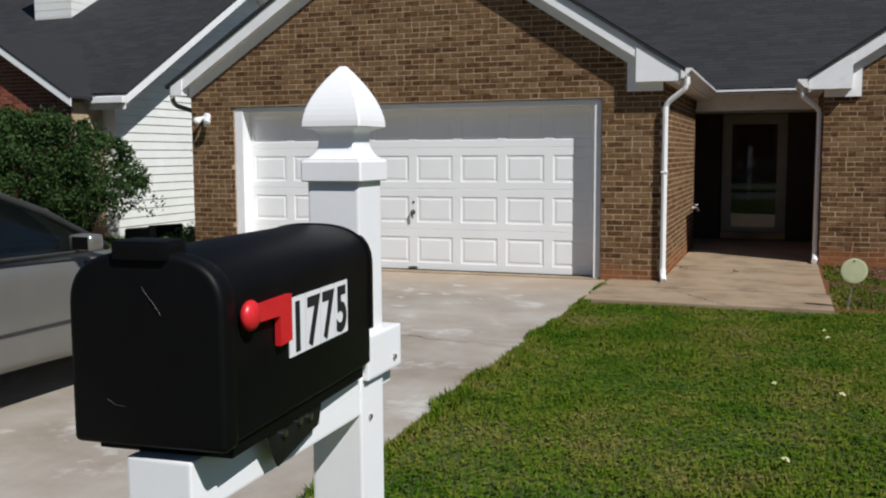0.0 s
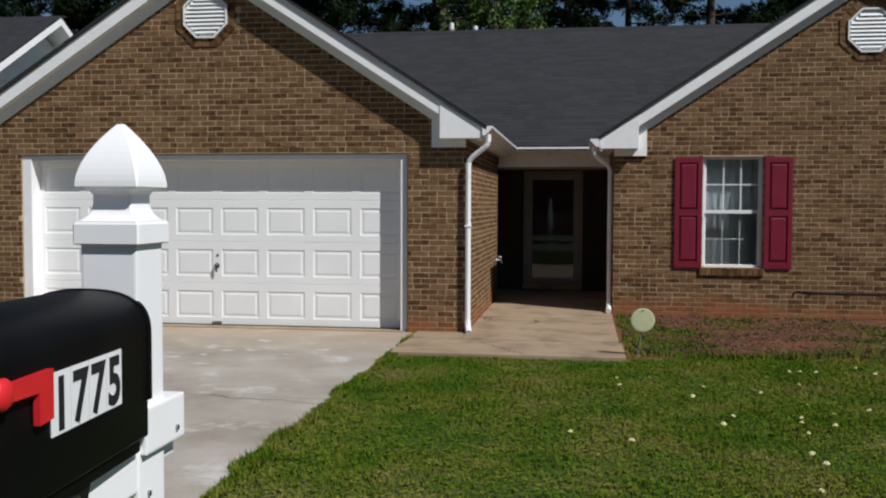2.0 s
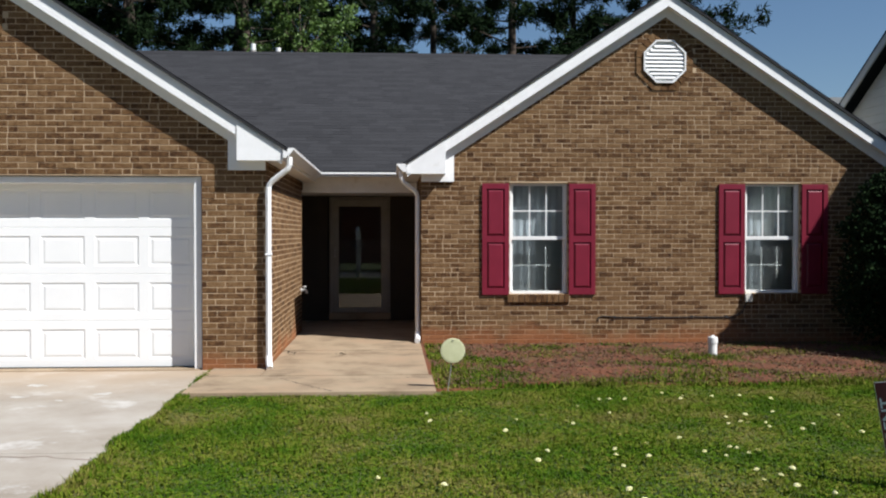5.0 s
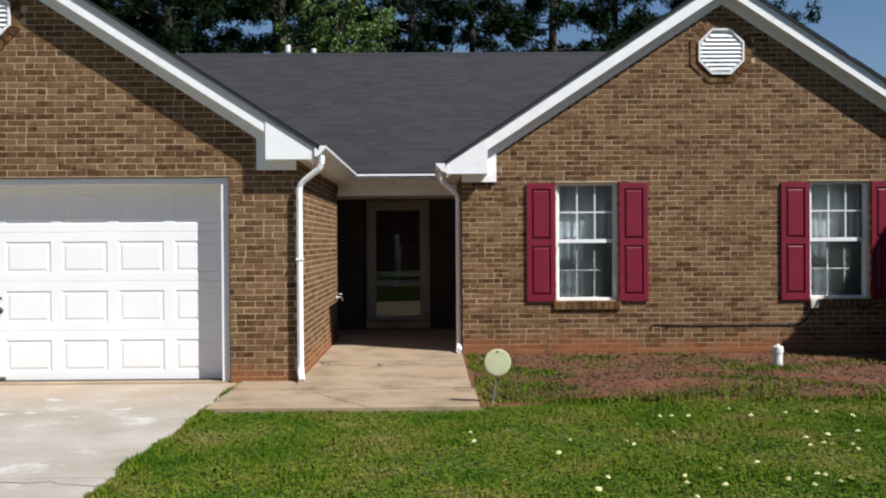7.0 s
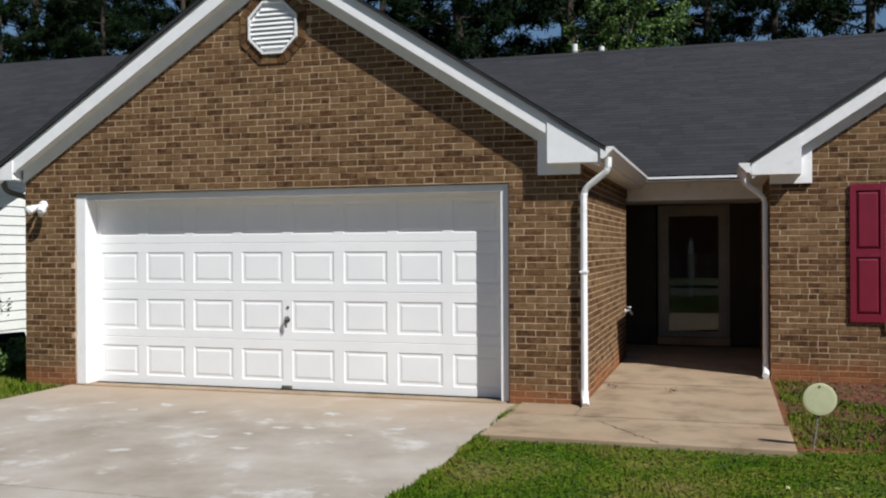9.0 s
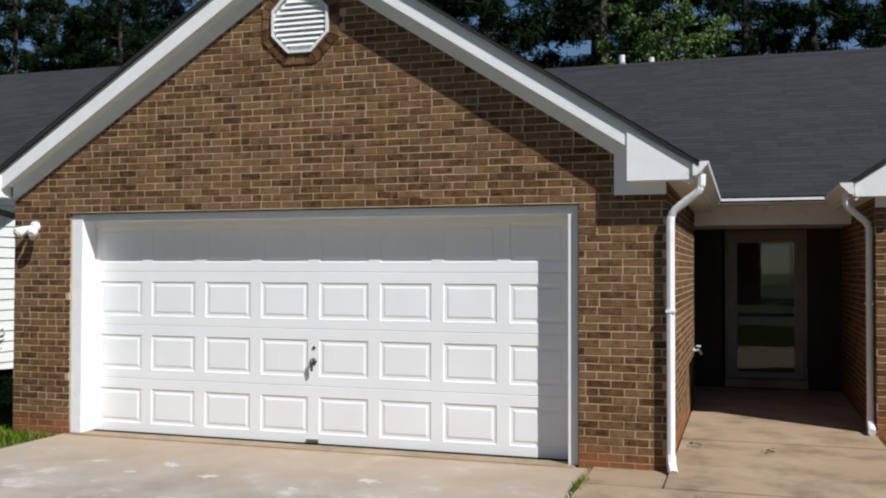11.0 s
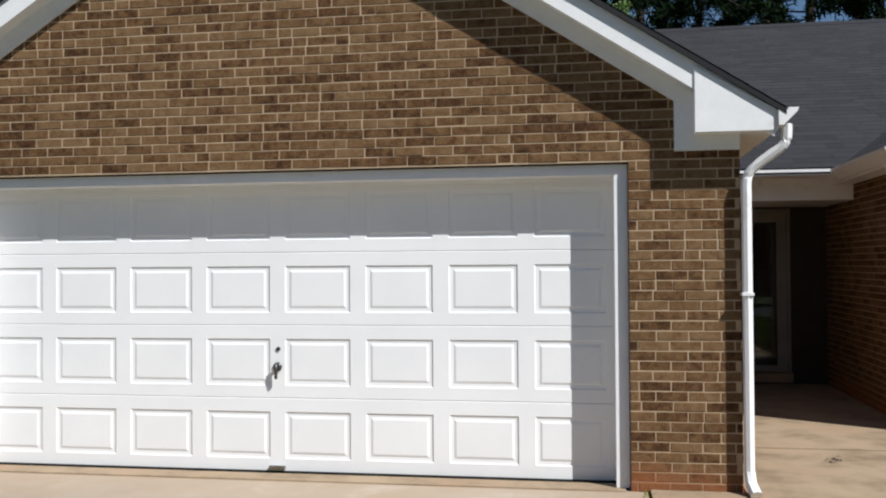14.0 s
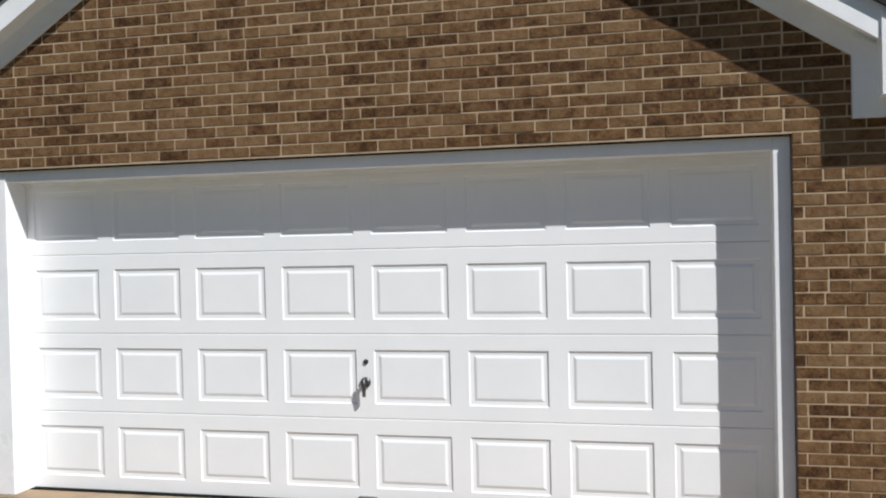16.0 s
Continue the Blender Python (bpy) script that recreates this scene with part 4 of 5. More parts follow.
def mailbox():
    m = thing("mailbox", "black plastic rural mailbox with red flag and house numbers", "mailbox", (3.559, -10.016, 1.03))
    m.rotation_euler = (0, 0, radians(3.6))
    m.scale = (1.035, 1.035, 1.035)
    w, h, ln = 0.144, 0.325, 0.692
    prof = [(-w, 0.0), (-w, 0.221)]
    for k in range(1, 40):
        a = math.pi - math.pi * k / 40
        prof.append((w * math.copysign(abs(math.cos(a)) ** 0.75, math.cos(a)), 0.221 + 0.104 * math.sin(a) ** 0.7))
    prof += [(w, 0.221), (w, 0.0)]

    def shell(s, y0, y1, drop=0.0):
        return prism(bmesh.new(), [(x * s, 0.19 + (z - 0.19) * s - (drop if z < 0.05 else 0)) for x, z in prof], y0, y1)
    bm = shell(1.0, 0.045, ln)
    b = part("body", bm, M_BLACK, m)
    bv = b.modifiers.new("bevel", "BEVEL")
    bv.width, bv.segments, bv.limit_method, bv.angle_limit = 0.008, 3, "ANGLE", radians(50)
    for pl in b.data.polygons:
        pl.use_smooth = True
    es = b.modifiers.new("split", "EDGE_SPLIT")
    es.split_angle = radians(32)
    dr = part("door", shell(1.035, 0.0, 0.05), M_BLACK, m)
    bv = dr.modifiers.new("bevel", "BEVEL")
    bv.width, bv.segments, bv.limit_method, bv.angle_limit = 0.012, 4, "ANGLE", radians(50)
    for pl in dr.data.polygons:
        pl.use_smooth = True
    es = dr.modifiers.new("split", "EDGE_SPLIT")
    es.split_angle = radians(32)
    part("latch_tab", boxes((-0.052, 0.052, -0.01, 0.06, h - 0.01, h + 0.024), bevel=0.011), M_BLACK, dr)
    part("scratch", tube(bmesh.new(), [(0.0, -0.002, 0.27), (0.02, -0.002, 0.245), (0.035, -0.002, 0.225)], 0.0005, 5), M_HANDLE, dr, "pale scuff mark")
    part("scratch", tube(bmesh.new(), [(-0.075, -0.001, 0.075), (-0.06, -0.001, 0.066), (-0.04, -0.001, 0.064)], 0.0007, 5), M_HANDLE, dr, "pale scuff mark")
    part("skirt", boxes((-w + 0.012, w - 0.012, 0.05, ln - 0.02, -0.03, 0.004), bevel=0.005), M_BLACK, m)
    part("rear_lip", prism(bmesh.new(), [(a * 1.02, 0.19 + (max(b_, 0.085) - 0.19) * 1.02) for a, b_ in prof], ln - 0.006, ln + 0.012), M_BLACK, m)
    # flag
    x = w + 0.004
    fl = part("flag", prism(bmesh.new(), [(0.086, 0.229), (0.238, 0.231), (0.238, 0.144), (0.19, 0.141), (0.19, 0.197), (0.086, 0.2)], x, x + 0.012, "x"), M_FLAG, m, "bright red signal flag")
    bm = bmesh.new()
    bmesh.ops.create_uvsphere(bm, u_segments=20, v_segments=12, radius=0.027, matrix=Matrix.Translation((x + 0.01, 0.078, 0.216)) @ Matrix.Diagonal((0.55, 1, 1, 1)))
    part("pivot_knob", bm, M_FLAG, fl, smooth=True)
    # number stickers
    for k, ch in enumerate("1775"):
        y0 = 0.254 + 0.0735 * k
        st = part("sticker", boxes((w + 0.0005, w + 0.0025, y0, y0 + 0.0705, 0.104, 0.218)), M_STICKER, m, "white number sticker")
        cu = bpy.data.curves.new("digit", "FONT")
        cu.body = ch
        cu.size = 0.132
        cu.extrude = 0.0004
        cu.offset = 0.0042
        cu.align_x = "CENTER"
        cu.materials.append(M_INK)
        tmp = bpy.data.objects.new("digit", cu)
        scene.collection.objects.link(tmp)
        me = bpy.data.meshes.new_from_object(tmp.evaluated_get(bpy.context.evaluated_depsgraph_get()))
        bpy.data.objects.remove(tmp)
        o = new("digit", me)
        o.parent = st
        o.matrix_basis = Matrix.Translation((w + 0.0032, y0 + 0.0352, 0.1145)) @ Euler((radians(90), 0, radians(90))).to_matrix().to_4x4() @ Matrix.Diagonal((0.92, 1, 1, 1))
    # mounting bracket
    br = part("bracket", prism(bmesh.new(), [(0.17, 0.0), (0.46, 0.0), (0.43, -0.075), (0.24, -0.105)], 0.12, 0.124, "x"), M_BLACKMETAL, m, "black steel mounting plate")
    for y, z in ((0.26, -0.045), (0.33, -0.04), (0.38, -0.045)):
        part("bolt", tube(bmesh.new(), [(0.122, y, z), (0.132, y, z)], 0.008, 8), M_STEEL, br)


mailbox()


def mail_post():
    p = thing("mailbox_post", "white vinyl mailbox post with pointed cap and arm", "post", (3.568, -9.225, 0.055))
    h = 0.068
    part("post", boxes((-h, h, -h, h, -0.09, 1.42), bevel=0.006), M_VINYL, p)

    def square_lathe(levels):
        bm = bmesh.new()
        prev = None
        for r, z in levels:
            k = 0.004
            q = [bm.verts.new(v) for v in ((-r + k, -r, z), (r - k, -r, z), (r, -r + k, z), (r, r - k, z), (r - k, r, z), (-r + k, r, z), (-r, r - k, z), (-r, -r + k, z))]
            if prev:
                for i in range(8):
                    bm.faces.new((prev[i], prev[(i + 1) % 8], q[(i + 1) % 8], q[i]))
            else:
                bm.faces.new(q[::-1])
            prev = q
        bm.faces.new(prev)
        return bm
    lv = [(0.078, 1.415), (0.081, 1.418), (0.081, 1.462), (0.078, 1.468)]
    for k in range(9):
        a = math.pi / 2 * k / 8
        lv.append((0.078 - 0.03 * math.sin(a), 1.47 + 0.046 * (1 - math.cos(a))))
    lv += [(0.048, 1.526)]
    for k in range(1, 6):
        a = math.pi / 2 * k / 5
        lv.append((0.048 + 0.022 * (1 - math.cos(a)), 1.526 + 0.018 * math.sin(a)))
    lv += [(0.074, 1.5465), (0.0765, 1.549)]
    c = part("cap", square_lathe(lv), M_VINYL, p)
    fin = []
    for k in range(12):
        f = k / 11
        fin.append((0.0745 * (1 - f ** 1.75) + 0.004 * f + 0.0045, 1.549 + 0.147 * f))
    part("finial", square_lathe(fin), M_VINYL, c)
    # arm that carries the box, and its tail behind the post
    part("arm", boxes((-h, h - 0.002, -0.775, -h, 0.842, 0.944), bevel=0.005), M_VINYL, p)
    part("arm_tail", boxes((-0.05, 0.05, h, 0.16, 0.876, 1.026), bevel=0.006), M_VINYL, p)
    part("arm_board", boxes((-0.03, 0.085, -0.06, 0.15, 0.926, 1.036), bevel=0.006), M_VINYL, p)
    for x, y, z in ((0.07, -0.02, 0.826), (0.087, 0.1, 0.956), (0.07, 0.0, 0.996)):
        part("screw", tube(bmesh.new(), [(x - 0.004, y, z), (x + 0.004, y, z)], 0.007, 8), M_STEEL, p)


mail_post()

# ---- yard things ----


def reflector():
    r = thing("driveway_marker", "pale yellow reflector disc on a thin leaning stake", "marker", (5.22, -1.5, GZ + 0.02))
    part("stake", tube(bmesh.new(), [(0, 0, -0.01), (0.03, 0, 0.2), (0.05, 0.0, 0.52)], 0.0055, 8), M_ALMOND, r)
    bm = tube(bmesh.new(), [(0.05, -0.006, 0.40), (0.05, -0.012, 0.40), (0.05, -0.02, 0.40), (0.05, -0.022, 0.40)], [0.12, 0.122, 0.12, 0.104], 28)
    d = part("disc", bm, M_DISC, r, smooth=False)
    part("rivet", tube(bmesh.new(), [(0.05, -0.02, 0.5), (0.05, -0.027, 0.5)], 0.008, 8), M_STEEL, d)


reflector()


def cleanout():
    c = thing("cleanout_pipe", "white plastic cleanout pipe with a square-headed cap", "pipe", (8.75, 1.0, 0.0))
    part("pipe", tube(bmesh.new(), [(0, 0, -0.03), (0, 0, 0.15), (0, 0, 0.152), (0, 0, 0.21)], [0.055, 0.055, 0.064, 0.064], 18), M_PVC, c)
    k = part("cap", tube(bmesh.new(), [(0, 0, 0.21), (0, 0, 0.225), (0, 0, 0.23)], [0.06, 0.058, 0.05], 18), M_PVC, c)
    part("cap_nut", boxes((-0.02, 0.02, -0.02, 0.02, 0.229, 0.25), bevel=0.003), M_PVC, k)


cleanout()


def wall_cable():
    c = thing("cable", "black cable clipped along the brick wall", "cable", (0, WY, 0))
    pts = [(7.56, -0.012, 0.31), (7.57, -0.014, 0.36), (7.62, -0.014, 0.385), (7.8, -0.014, 0.37), (8.3, -0.014, 0.36), (8.9, -0.014, 0.365), (9.5, -0.014, 0.36), (9.62, -0.02, 0.42), (9.7, -0.03, 0.6)]
    part("wire", tube(bmesh.new(), pts, 0.008, 6), M_RUBBER, c)
    part("junction_box", boxes((9.66, 9.76, -0.06, -0.004, 0.58, 0.7), bevel=0.006), M_BEIGE, c, "small tan utility box")
    for x in (7.8, 8.3, 8.9, 9.4):
        part("clip", boxes((x - 0.012, x + 0.012, -0.026, -0.004, 0.35, 0.385)), M_RUBBER, c)


wall_cable()


def text_mesh(name, body, size, material, parent, m, sx=1.0, offset=0.0):
    cu = bpy.data.curves.new(name, "FONT")
    cu.body, cu.size, cu.extrude, cu.offset = body, size, 0.0006, offset
    cu.materials.append(material)
    tmp = bpy.data.objects.new(name, cu)
    scene.collection.objects.link(tmp)
    me = bpy.data.meshes.new_from_object(tmp.evaluated_get(bpy.context.evaluated_depsgraph_get()))
    bpy.data.objects.remove(tmp)
    o = new(name, me)
    o.parent = parent
    o.matrix_basis = m @ Matrix.Diagonal((sx, 1, 1, 1))
    return o


def rent_sign():
    s = thing("for_rent_sign", "leaning white and maroon for-rent yard sign on wire legs", "sign", (7.75, -5.13, GZ), rz=-48.0)
    lean = pose(-0.005, 0, 0.01, -3, -11, 0)

    def lp(name, bm, mat, par, label=""):
        o = part(name, bm, mat, par, label)
        return o
    b = lp("board", boxes((0, 0.5, 0, 0.012, 0.03, 0.64), bevel=0.002), M_STICKER, s)
    b.matrix_basis = lean
    part("side_band", boxes((0.004, 0.1, -0.003, 0.001, 0.034, 0.636)), M_MAROON, b, "maroon band")
    part("footer_band", boxes((0.105, 0.496, -0.003, 0.001, 0.034, 0.17)), M_NAVY, b, "navy band")
    text_mesh("lettering", "FOR RENT", 0.1, M_STICKER, b, pose(0.088, -0.004, 0.05, 90, -90, 0), 1.05, 0.0015)
    for bx, mt in (((0.13, 0.17, -0.003, 0.001, 0.45, 0.59), M_NAVY), ((0.185, 0.47, -0.003, 0.001, 0.45, 0.56), M_NAVY), ((0.135, 0.46, -0.003, 0.001, 0.355, 0.41), M_NAVY), ((0.125, 0.48, -0.003, 0.001, 0.31, 0.32), M_MAROON), ((0.14, 0.46, -0.003, 0.001, 0.22, 0.275), M_INK)):
        part("print_bar", boxes(bx), mt, b)
    for x in (0.1, 0.4):
        o = part("wire_leg", tube(bmesh.new(), [(x, 0.02, -0.16), (x, 0.016, 0.3)], 0.004, 6), M_STEEL, b)


rent_sign()

# ---- neighbouring houses ----


def lap_boards(parent, y0, y1, x, top, facing, step=0.16, material=M_SIDING, z0=0.05):
    """Overlapping siding boards on a wall at x; top(y) is the wall's height there, facing the sign of x outwards."""
    z = z0
    n = 0
    while True:
        zt = z + step
        ys = [y for y in np.linspace(y0, y1, 160) if top(y) > zt]
        if not ys:
            break
        a, b = ys[0], ys[-1]
        pts = [(x, z - 0.01), (x + facing * 0.022, z), (x + facing * 0.004, zt + 0.004), (x, zt + 0.004)]
        o = part("siding_board", prism(bmesh.new(), pts, a, b, "y"), material, parent)
        z = zt
        n += 1


def left_neighbour():
    h = thing("neighbour_house", "one-storey white-sided house with dark shingle roof and red brick front", "house")
    x, ye, ze, ry, rz = -6.97, 3.0, 2.71, 7.6, 5.42
    sl = (rz - ze) / (ry - ye)

    def top(y):
        return rz - sl * abs(y - ry) - 0.05
    part("wall", prism(bmesh.new(), [(ye, -0.05), (2 * ry - ye, -0.05), (2 * ry - ye, ze), (ry, rz - 0.06), (ye, ze)], -17.0, x, "x"), M_SIDING, h)
    lap_boards(h, ye, 2 * ry - ye, x, top, 1)
    for s in (-1, 1):
        e = ry + s * (ry - ye + 0.35)
        ez = rz - sl * (ry - ye + 0.35) + 0.1
        pts = [(ry, rz + 0.1), (e, ez), (e, ez + 0.05), (ry, rz + 0.15)]
        part("roof", prism(bmesh.new(), pts, -17.4, x + 0.55, "x"), M_SHINGLE, h)
        pts = [(ry, rz + 0.1), (e, ez), (e, ez - 0.15), (ry, rz - 0.05)]
        part("rake_board", prism(bmesh.new(), pts, x + 0.53, x + 0.555, "x"), M_TRIM, h)
        pts = [(ry, rz - 0.04), (e, ez - 0.14), (e, ez - 0.125), (ry, rz - 0.025)]
        part("soffit", prism(bmesh.new(), pts, x, x + 0.53, "x"), M_TRIM, h)
    shingle_rows(Vector((-17.4, ye - 0.36, ze - 0.06)), Vector((1, 0, 0)), Vector((0, 1, sl)).normalized(), 10.7, 5.85, h, 3)
    part("fascia", boxes((-17.4, x + 0.53, ye - 0.36, ye - 0.335, 2.36, 2.6)), M_TRIM, h)
    part("gutter", boxes((-7.3, x + 0.55, ye - 0.47, ye - 0.365, 2.47, 2.58), bevel=0.012), M_TRIM, h)
    # brick-fronted gable
    cx, hw, ap, y = -9.0, 1.75, 3.6, 2.2
    part("brick_front", prism(bmesh.new(), [(cx - hw, -0.05), (cx + hw, -0.05), (cx + hw, ap - 0.63 * hw), (cx, ap), (cx - hw, ap - 0.63 * hw)], y, y + 1.5), M_MORTAR, h)
    lay = brick_layout(cx - hw, cx + hw, lambda u: ap - 0.63 * abs(u - cx), [], seed=9)
    vs, fs = [], []
    for u, z, ln in lay:
        v, f = brick_faces(ln)
        k = len(vs)
        vs += [(p[0] + u, p[1] + y - 0.006, p[2] + z) for p in v]
        fs += [tuple(i + k for i in q) for q in f]
    raw("brickwork", vs, fs, M_RED_BRICK, h)["kind"] = "stuff"
    for s in (-1, 1):
        e = hw + 0.2
        pts = [(cx, ap + 0.16), (cx + s * e, ap + 0.16 - 0.63 * e), (cx + s * e, ap + 0.2 - 0.63 * e), (cx, ap + 0.2)]
        part("gable_roof", prism(bmesh.new(), pts, y - 0.25, y + 3.2), M_SHINGLE, h)
        pts = [(cx, ap + 0.16), (cx + s * e, ap + 0.16 - 0.63 * e), (cx + s * e, ap + 0.02 - 0.63 * e), (cx, ap + 0.02)]
        part("rake_board", prism(bmesh.new(), pts, y - 0.24, y - 0.215), M_TRIM, h)
    # boxed chimney
    c = part("chimney", boxes((-11.4, -10.4, 5.95, 6.85, 4.0, 6.3)), M_SIDING, h, "white lap-sided chimney box")
    for k in range(13):
        z = 4.15 + 0.16 * k
        for bx in ((-11.41, -10.39, 5.935, 5.95, z, z + 0.15), (-10.4, -10.385, 5.94, 6.86, z, z + 0.15)):
            part("siding_board", boxes(bx), M_SIDING, c)


left_neighbour()


def right_neighbour():
    h = thing("neighbour_house", "beige-sided gabled house beyond the evergreen shrub", "house")
    x, ry, rz, sl, half = 13.6, 3.0, 6.35, 0.61, 6.1
    ze = rz - sl * half
    part("wall", prism(bmesh.new(), [(ry - half, -0.05), (ry + half, -0.05), (ry + half, ze), (ry, rz), (ry - half, ze)], x, 24, "x"), M_BEIGE, h)
    lap_boards(h, ry - half, ry + half, x, lambda y: rz - sl * abs(y - ry), -1, 0.16, M_BEIGE)
    for s in (-1, 1):
        e = half + 0.3
        pts = [(ry, rz + 0.1), (ry + s * e, rz + 0.1 - sl * e), (ry + s * e, rz + 0.15 - sl * e), (ry, rz + 0.15)]
        part("roof", prism(bmesh.new(), pts, x - 0.3, 24.3, "x"), M_SHINGLE, h)
        pts = [(ry, rz + 0.1), (ry + s * e, rz + 0.1 - sl * e), (ry + s * e, rz - 0.06 - sl * e), (ry, rz - 0.06)]
        part("rake_board", prism(bmesh.new(), pts, x - 0.3, x - 0.27, "x"), M_BEIGE, h)


right_neighbour()


def far_house(x0, x1, y0, material, label, roofing=M_SHINGLE):
    h = thing("far_house", label, "house")
    part("wall", boxes((x0 + 0.4, x1 - 0.4, y0, y0 + 6, -0.2, 3.4)), material, h)
    part("roof", prism(bmesh.new(), [(y0 - 0.4, 3.3), (y0 + 6.4, 3.3), (y0 + 3, 5.5)], x0, x1, "x"), roofing, h)
    return h


far_house(16.9, 28.4, 13, M_BEIGE, "distant house with a grey shingle roof", M_GREYROOF)
# added plain houses close the street's far side, only to darken pane reflections
for x0, x1 in ((-26, -13), (-9, 5), (9, 22), (26, 39)):
    far_house(x0, x1, -34, M_RED_BRICK, "added dark brick house across the street, darkening the pane reflections")

# ---- car ----


def parked_car():
    c = thing("car", "silver-beige four-door sedan parked on the driveway", "car", (-0.5, -4.95, 0.0))
    st = []  # y from the nose, half width, bottom, belt, top
    for y, w, zb, zs, zt in ((0.0, 0.58, 0.36, 0.52, 0.6), (0.06, 0.74, 0.28, 0.58, 0.68), (0.25, 0.82, 0.22, 0.66, 0.76), (0.6, 0.865, 0.2, 0.72, 0.84), (1.0, 0.88, 0.2, 0.78, 0.9), (1.35, 0.885, 0.2, 0.84, 0.94), (1.8, 0.89, 0.22, 0.88, 0.95), (2.6, 0.89, 0.22, 0.92, 0.96), (3.5, 0.885, 0.22, 0.94, 0.99), (4.1, 0.86, 0.24, 0.93, 1.0), (4.5, 0.8, 0.3, 0.88, 0.98), (4.68, 0.7, 0.36, 0.76, 0.9)):
        st.append((y, w, zb, zs, zt))
    bm = bmesh.new()
    rows = []
    for y, w, zb, zs, zt in st:
        half = [(w * 0.93, zb), (w * 0.985, zb + 0.08), (w, zb + (zs - zb) * 0.45), (w * 0.995, zb + (zs - zb) * 0.75), (w * 0.965, zs), (w * 0.9, zs + (zt - zs) * 0.6), (w * 0.55, zt - 0.005), (0, zt)]
        sec = half + [(-a, b) for a, b in half[-2::-1]]
        rows.append([bm.verts.new((a, -y, b)) for a, b in sec])
    for r, q in zip(rows, rows[1:]):
        for i in range(len(r) - 1):
            bm.faces.new((r[i], r[i + 1], q[i + 1], q[i]))
        bm.faces.new((r[-1], r[0], q[0], q[-1]))
    bm.faces.new(rows[0])
    bm.faces.new(rows[-1][::-1])
    bmesh.ops.recalc_face_normals(bm, faces=bm.faces[:])
    b = part("body", bm, M_CARPAINT, c, smooth=True)
    sb = b.modifiers.new("sub", "SUBSURF")
    sb.levels = sb.render_levels = 2
    # cabin: glass sides, painted roof and pillars
    cab = [(1.25, 0.78, 0.93, 0.95), (1.75, 0.74, 0.93, 1.22), (2.15, 0.66, 0.93, 1.38), (2.7, 0.62, 0.93, 1.43), (3.2, 0.63, 0.95, 1.4), (3.7, 0.68, 0.97, 1.2), (4.1, 0.74, 0.98, 1.0)]
    bm = bmesh.new()
    rows = []
    for y, w, zb, zt in cab:
        rows.append([bm.verts.new(v) for v in ((0.84, -y, zb - 0.02), (w + 0.02 + (0.84 - w) * 0.05, -y, zt - 0.04), (w * 0.6, -y, zt), (-w * 0.6, -y, zt), (-(w + 0.02 + (0.84 - w) * 0.05), -y, zt - 0.04), (-0.84, -y, zb - 0.02))])
    for r, q in zip(rows, rows[1:]):
        for i in range(5):
            bm.faces.new((r[i], r[i + 1], q[i + 1], q[i]))
    bmesh.ops.recalc_face_normals(bm, faces=bm.faces[:])
    part("window_glass", bm, M_CARGLASS, c, "dark tinted glass", smooth=True)
    part("cabin_interior", boxes((-0.7, 0.7, -3.6, -1.6, 0.5, 0.97)), M_ROOM, c, "dark cabin interior")
    part("roof", prism(bmesh.new(), [(-2.1, 1.375), (-2.7, 1.437), (-3.25, 1.4), (-3.25, 1.38), (-2.7, 1.41), (-2.1, 1.35)], -0.63, 0.63, "x"), M_CARPAINT, c)
    for s in (-1, 1):
        part("windscreen_pillar", tube(bmesh.new(), [(0.84 * s, -1.25, 0.93), (0.775 * s, -1.75, 1.19), (0.69 * s, -2.15, 1.345), (0.655 * s, -2.7, 1.4), (0.66 * s, -3.2, 1.37), (0.71 * s, -3.7, 1.17), (0.78 * s, -4.1, 0.98)], 0.026, 8), M_RUBBER, c, smooth=True)
        part("centre_pillar", tube(bmesh.new(), [(0.85 * s, -2.75, 0.94), (0.66 * s, -2.75, 1.39)], 0.03, 8), M_BLACK, c)
        part("belt_moulding", tube(bmesh.new(), [(0.872 * s, -1.45, 0.925), (0.876 * s, -2.6, 0.945), (0.86 * s, -3.8, 0.96)], 0.012, 6), M_RUBBER, c)
        part("side_moulding", boxes(*[(min(0.893 * s, 0.87 * s), max(0.893 * s, 0.87 * s), -3.55, -1.55, 0.49, 0.51)], bevel=0.004), M_RUBBER, c, "thin dark side moulding")
        for y in (1.5, 2.62):
            part("door_seam", boxes((min(0.888 * s, 0.86 * s), max(0.888 * s, 0.86 * s), -y - 0.003, -y + 0.003, 0.3, 0.86)), M_RUBBER, c)
        for y in (2.45, 3.4):
            part("door_handle", tube(bmesh.new(), [(0.885 * s, -y - 0.09, 0.82), (0.915 * s, -y - 0.07, 0.82), (0.915 * s, -y + 0.07, 0.82), (0.885 * s, -y + 0.09, 0.82)], 0.013, 8), M_STEEL, c, "chrome door handle")
        mr = part("side_mirror", boxes((min(0.82 * s, 1.0 * s), max(0.82 * s, 1.0 * s), -1.6, -1.47, 0.93, 1.04), bevel=0.035), M_CARPAINT, c, smooth=True)
        part("mirror_glass", boxes((min(0.86 * s, 0.98 * s), max(0.86 * s, 0.98 * s), -1.606, -1.598, 0.945, 1.025), bevel=0.003), M_BLACK, mr, "dark mirror face")
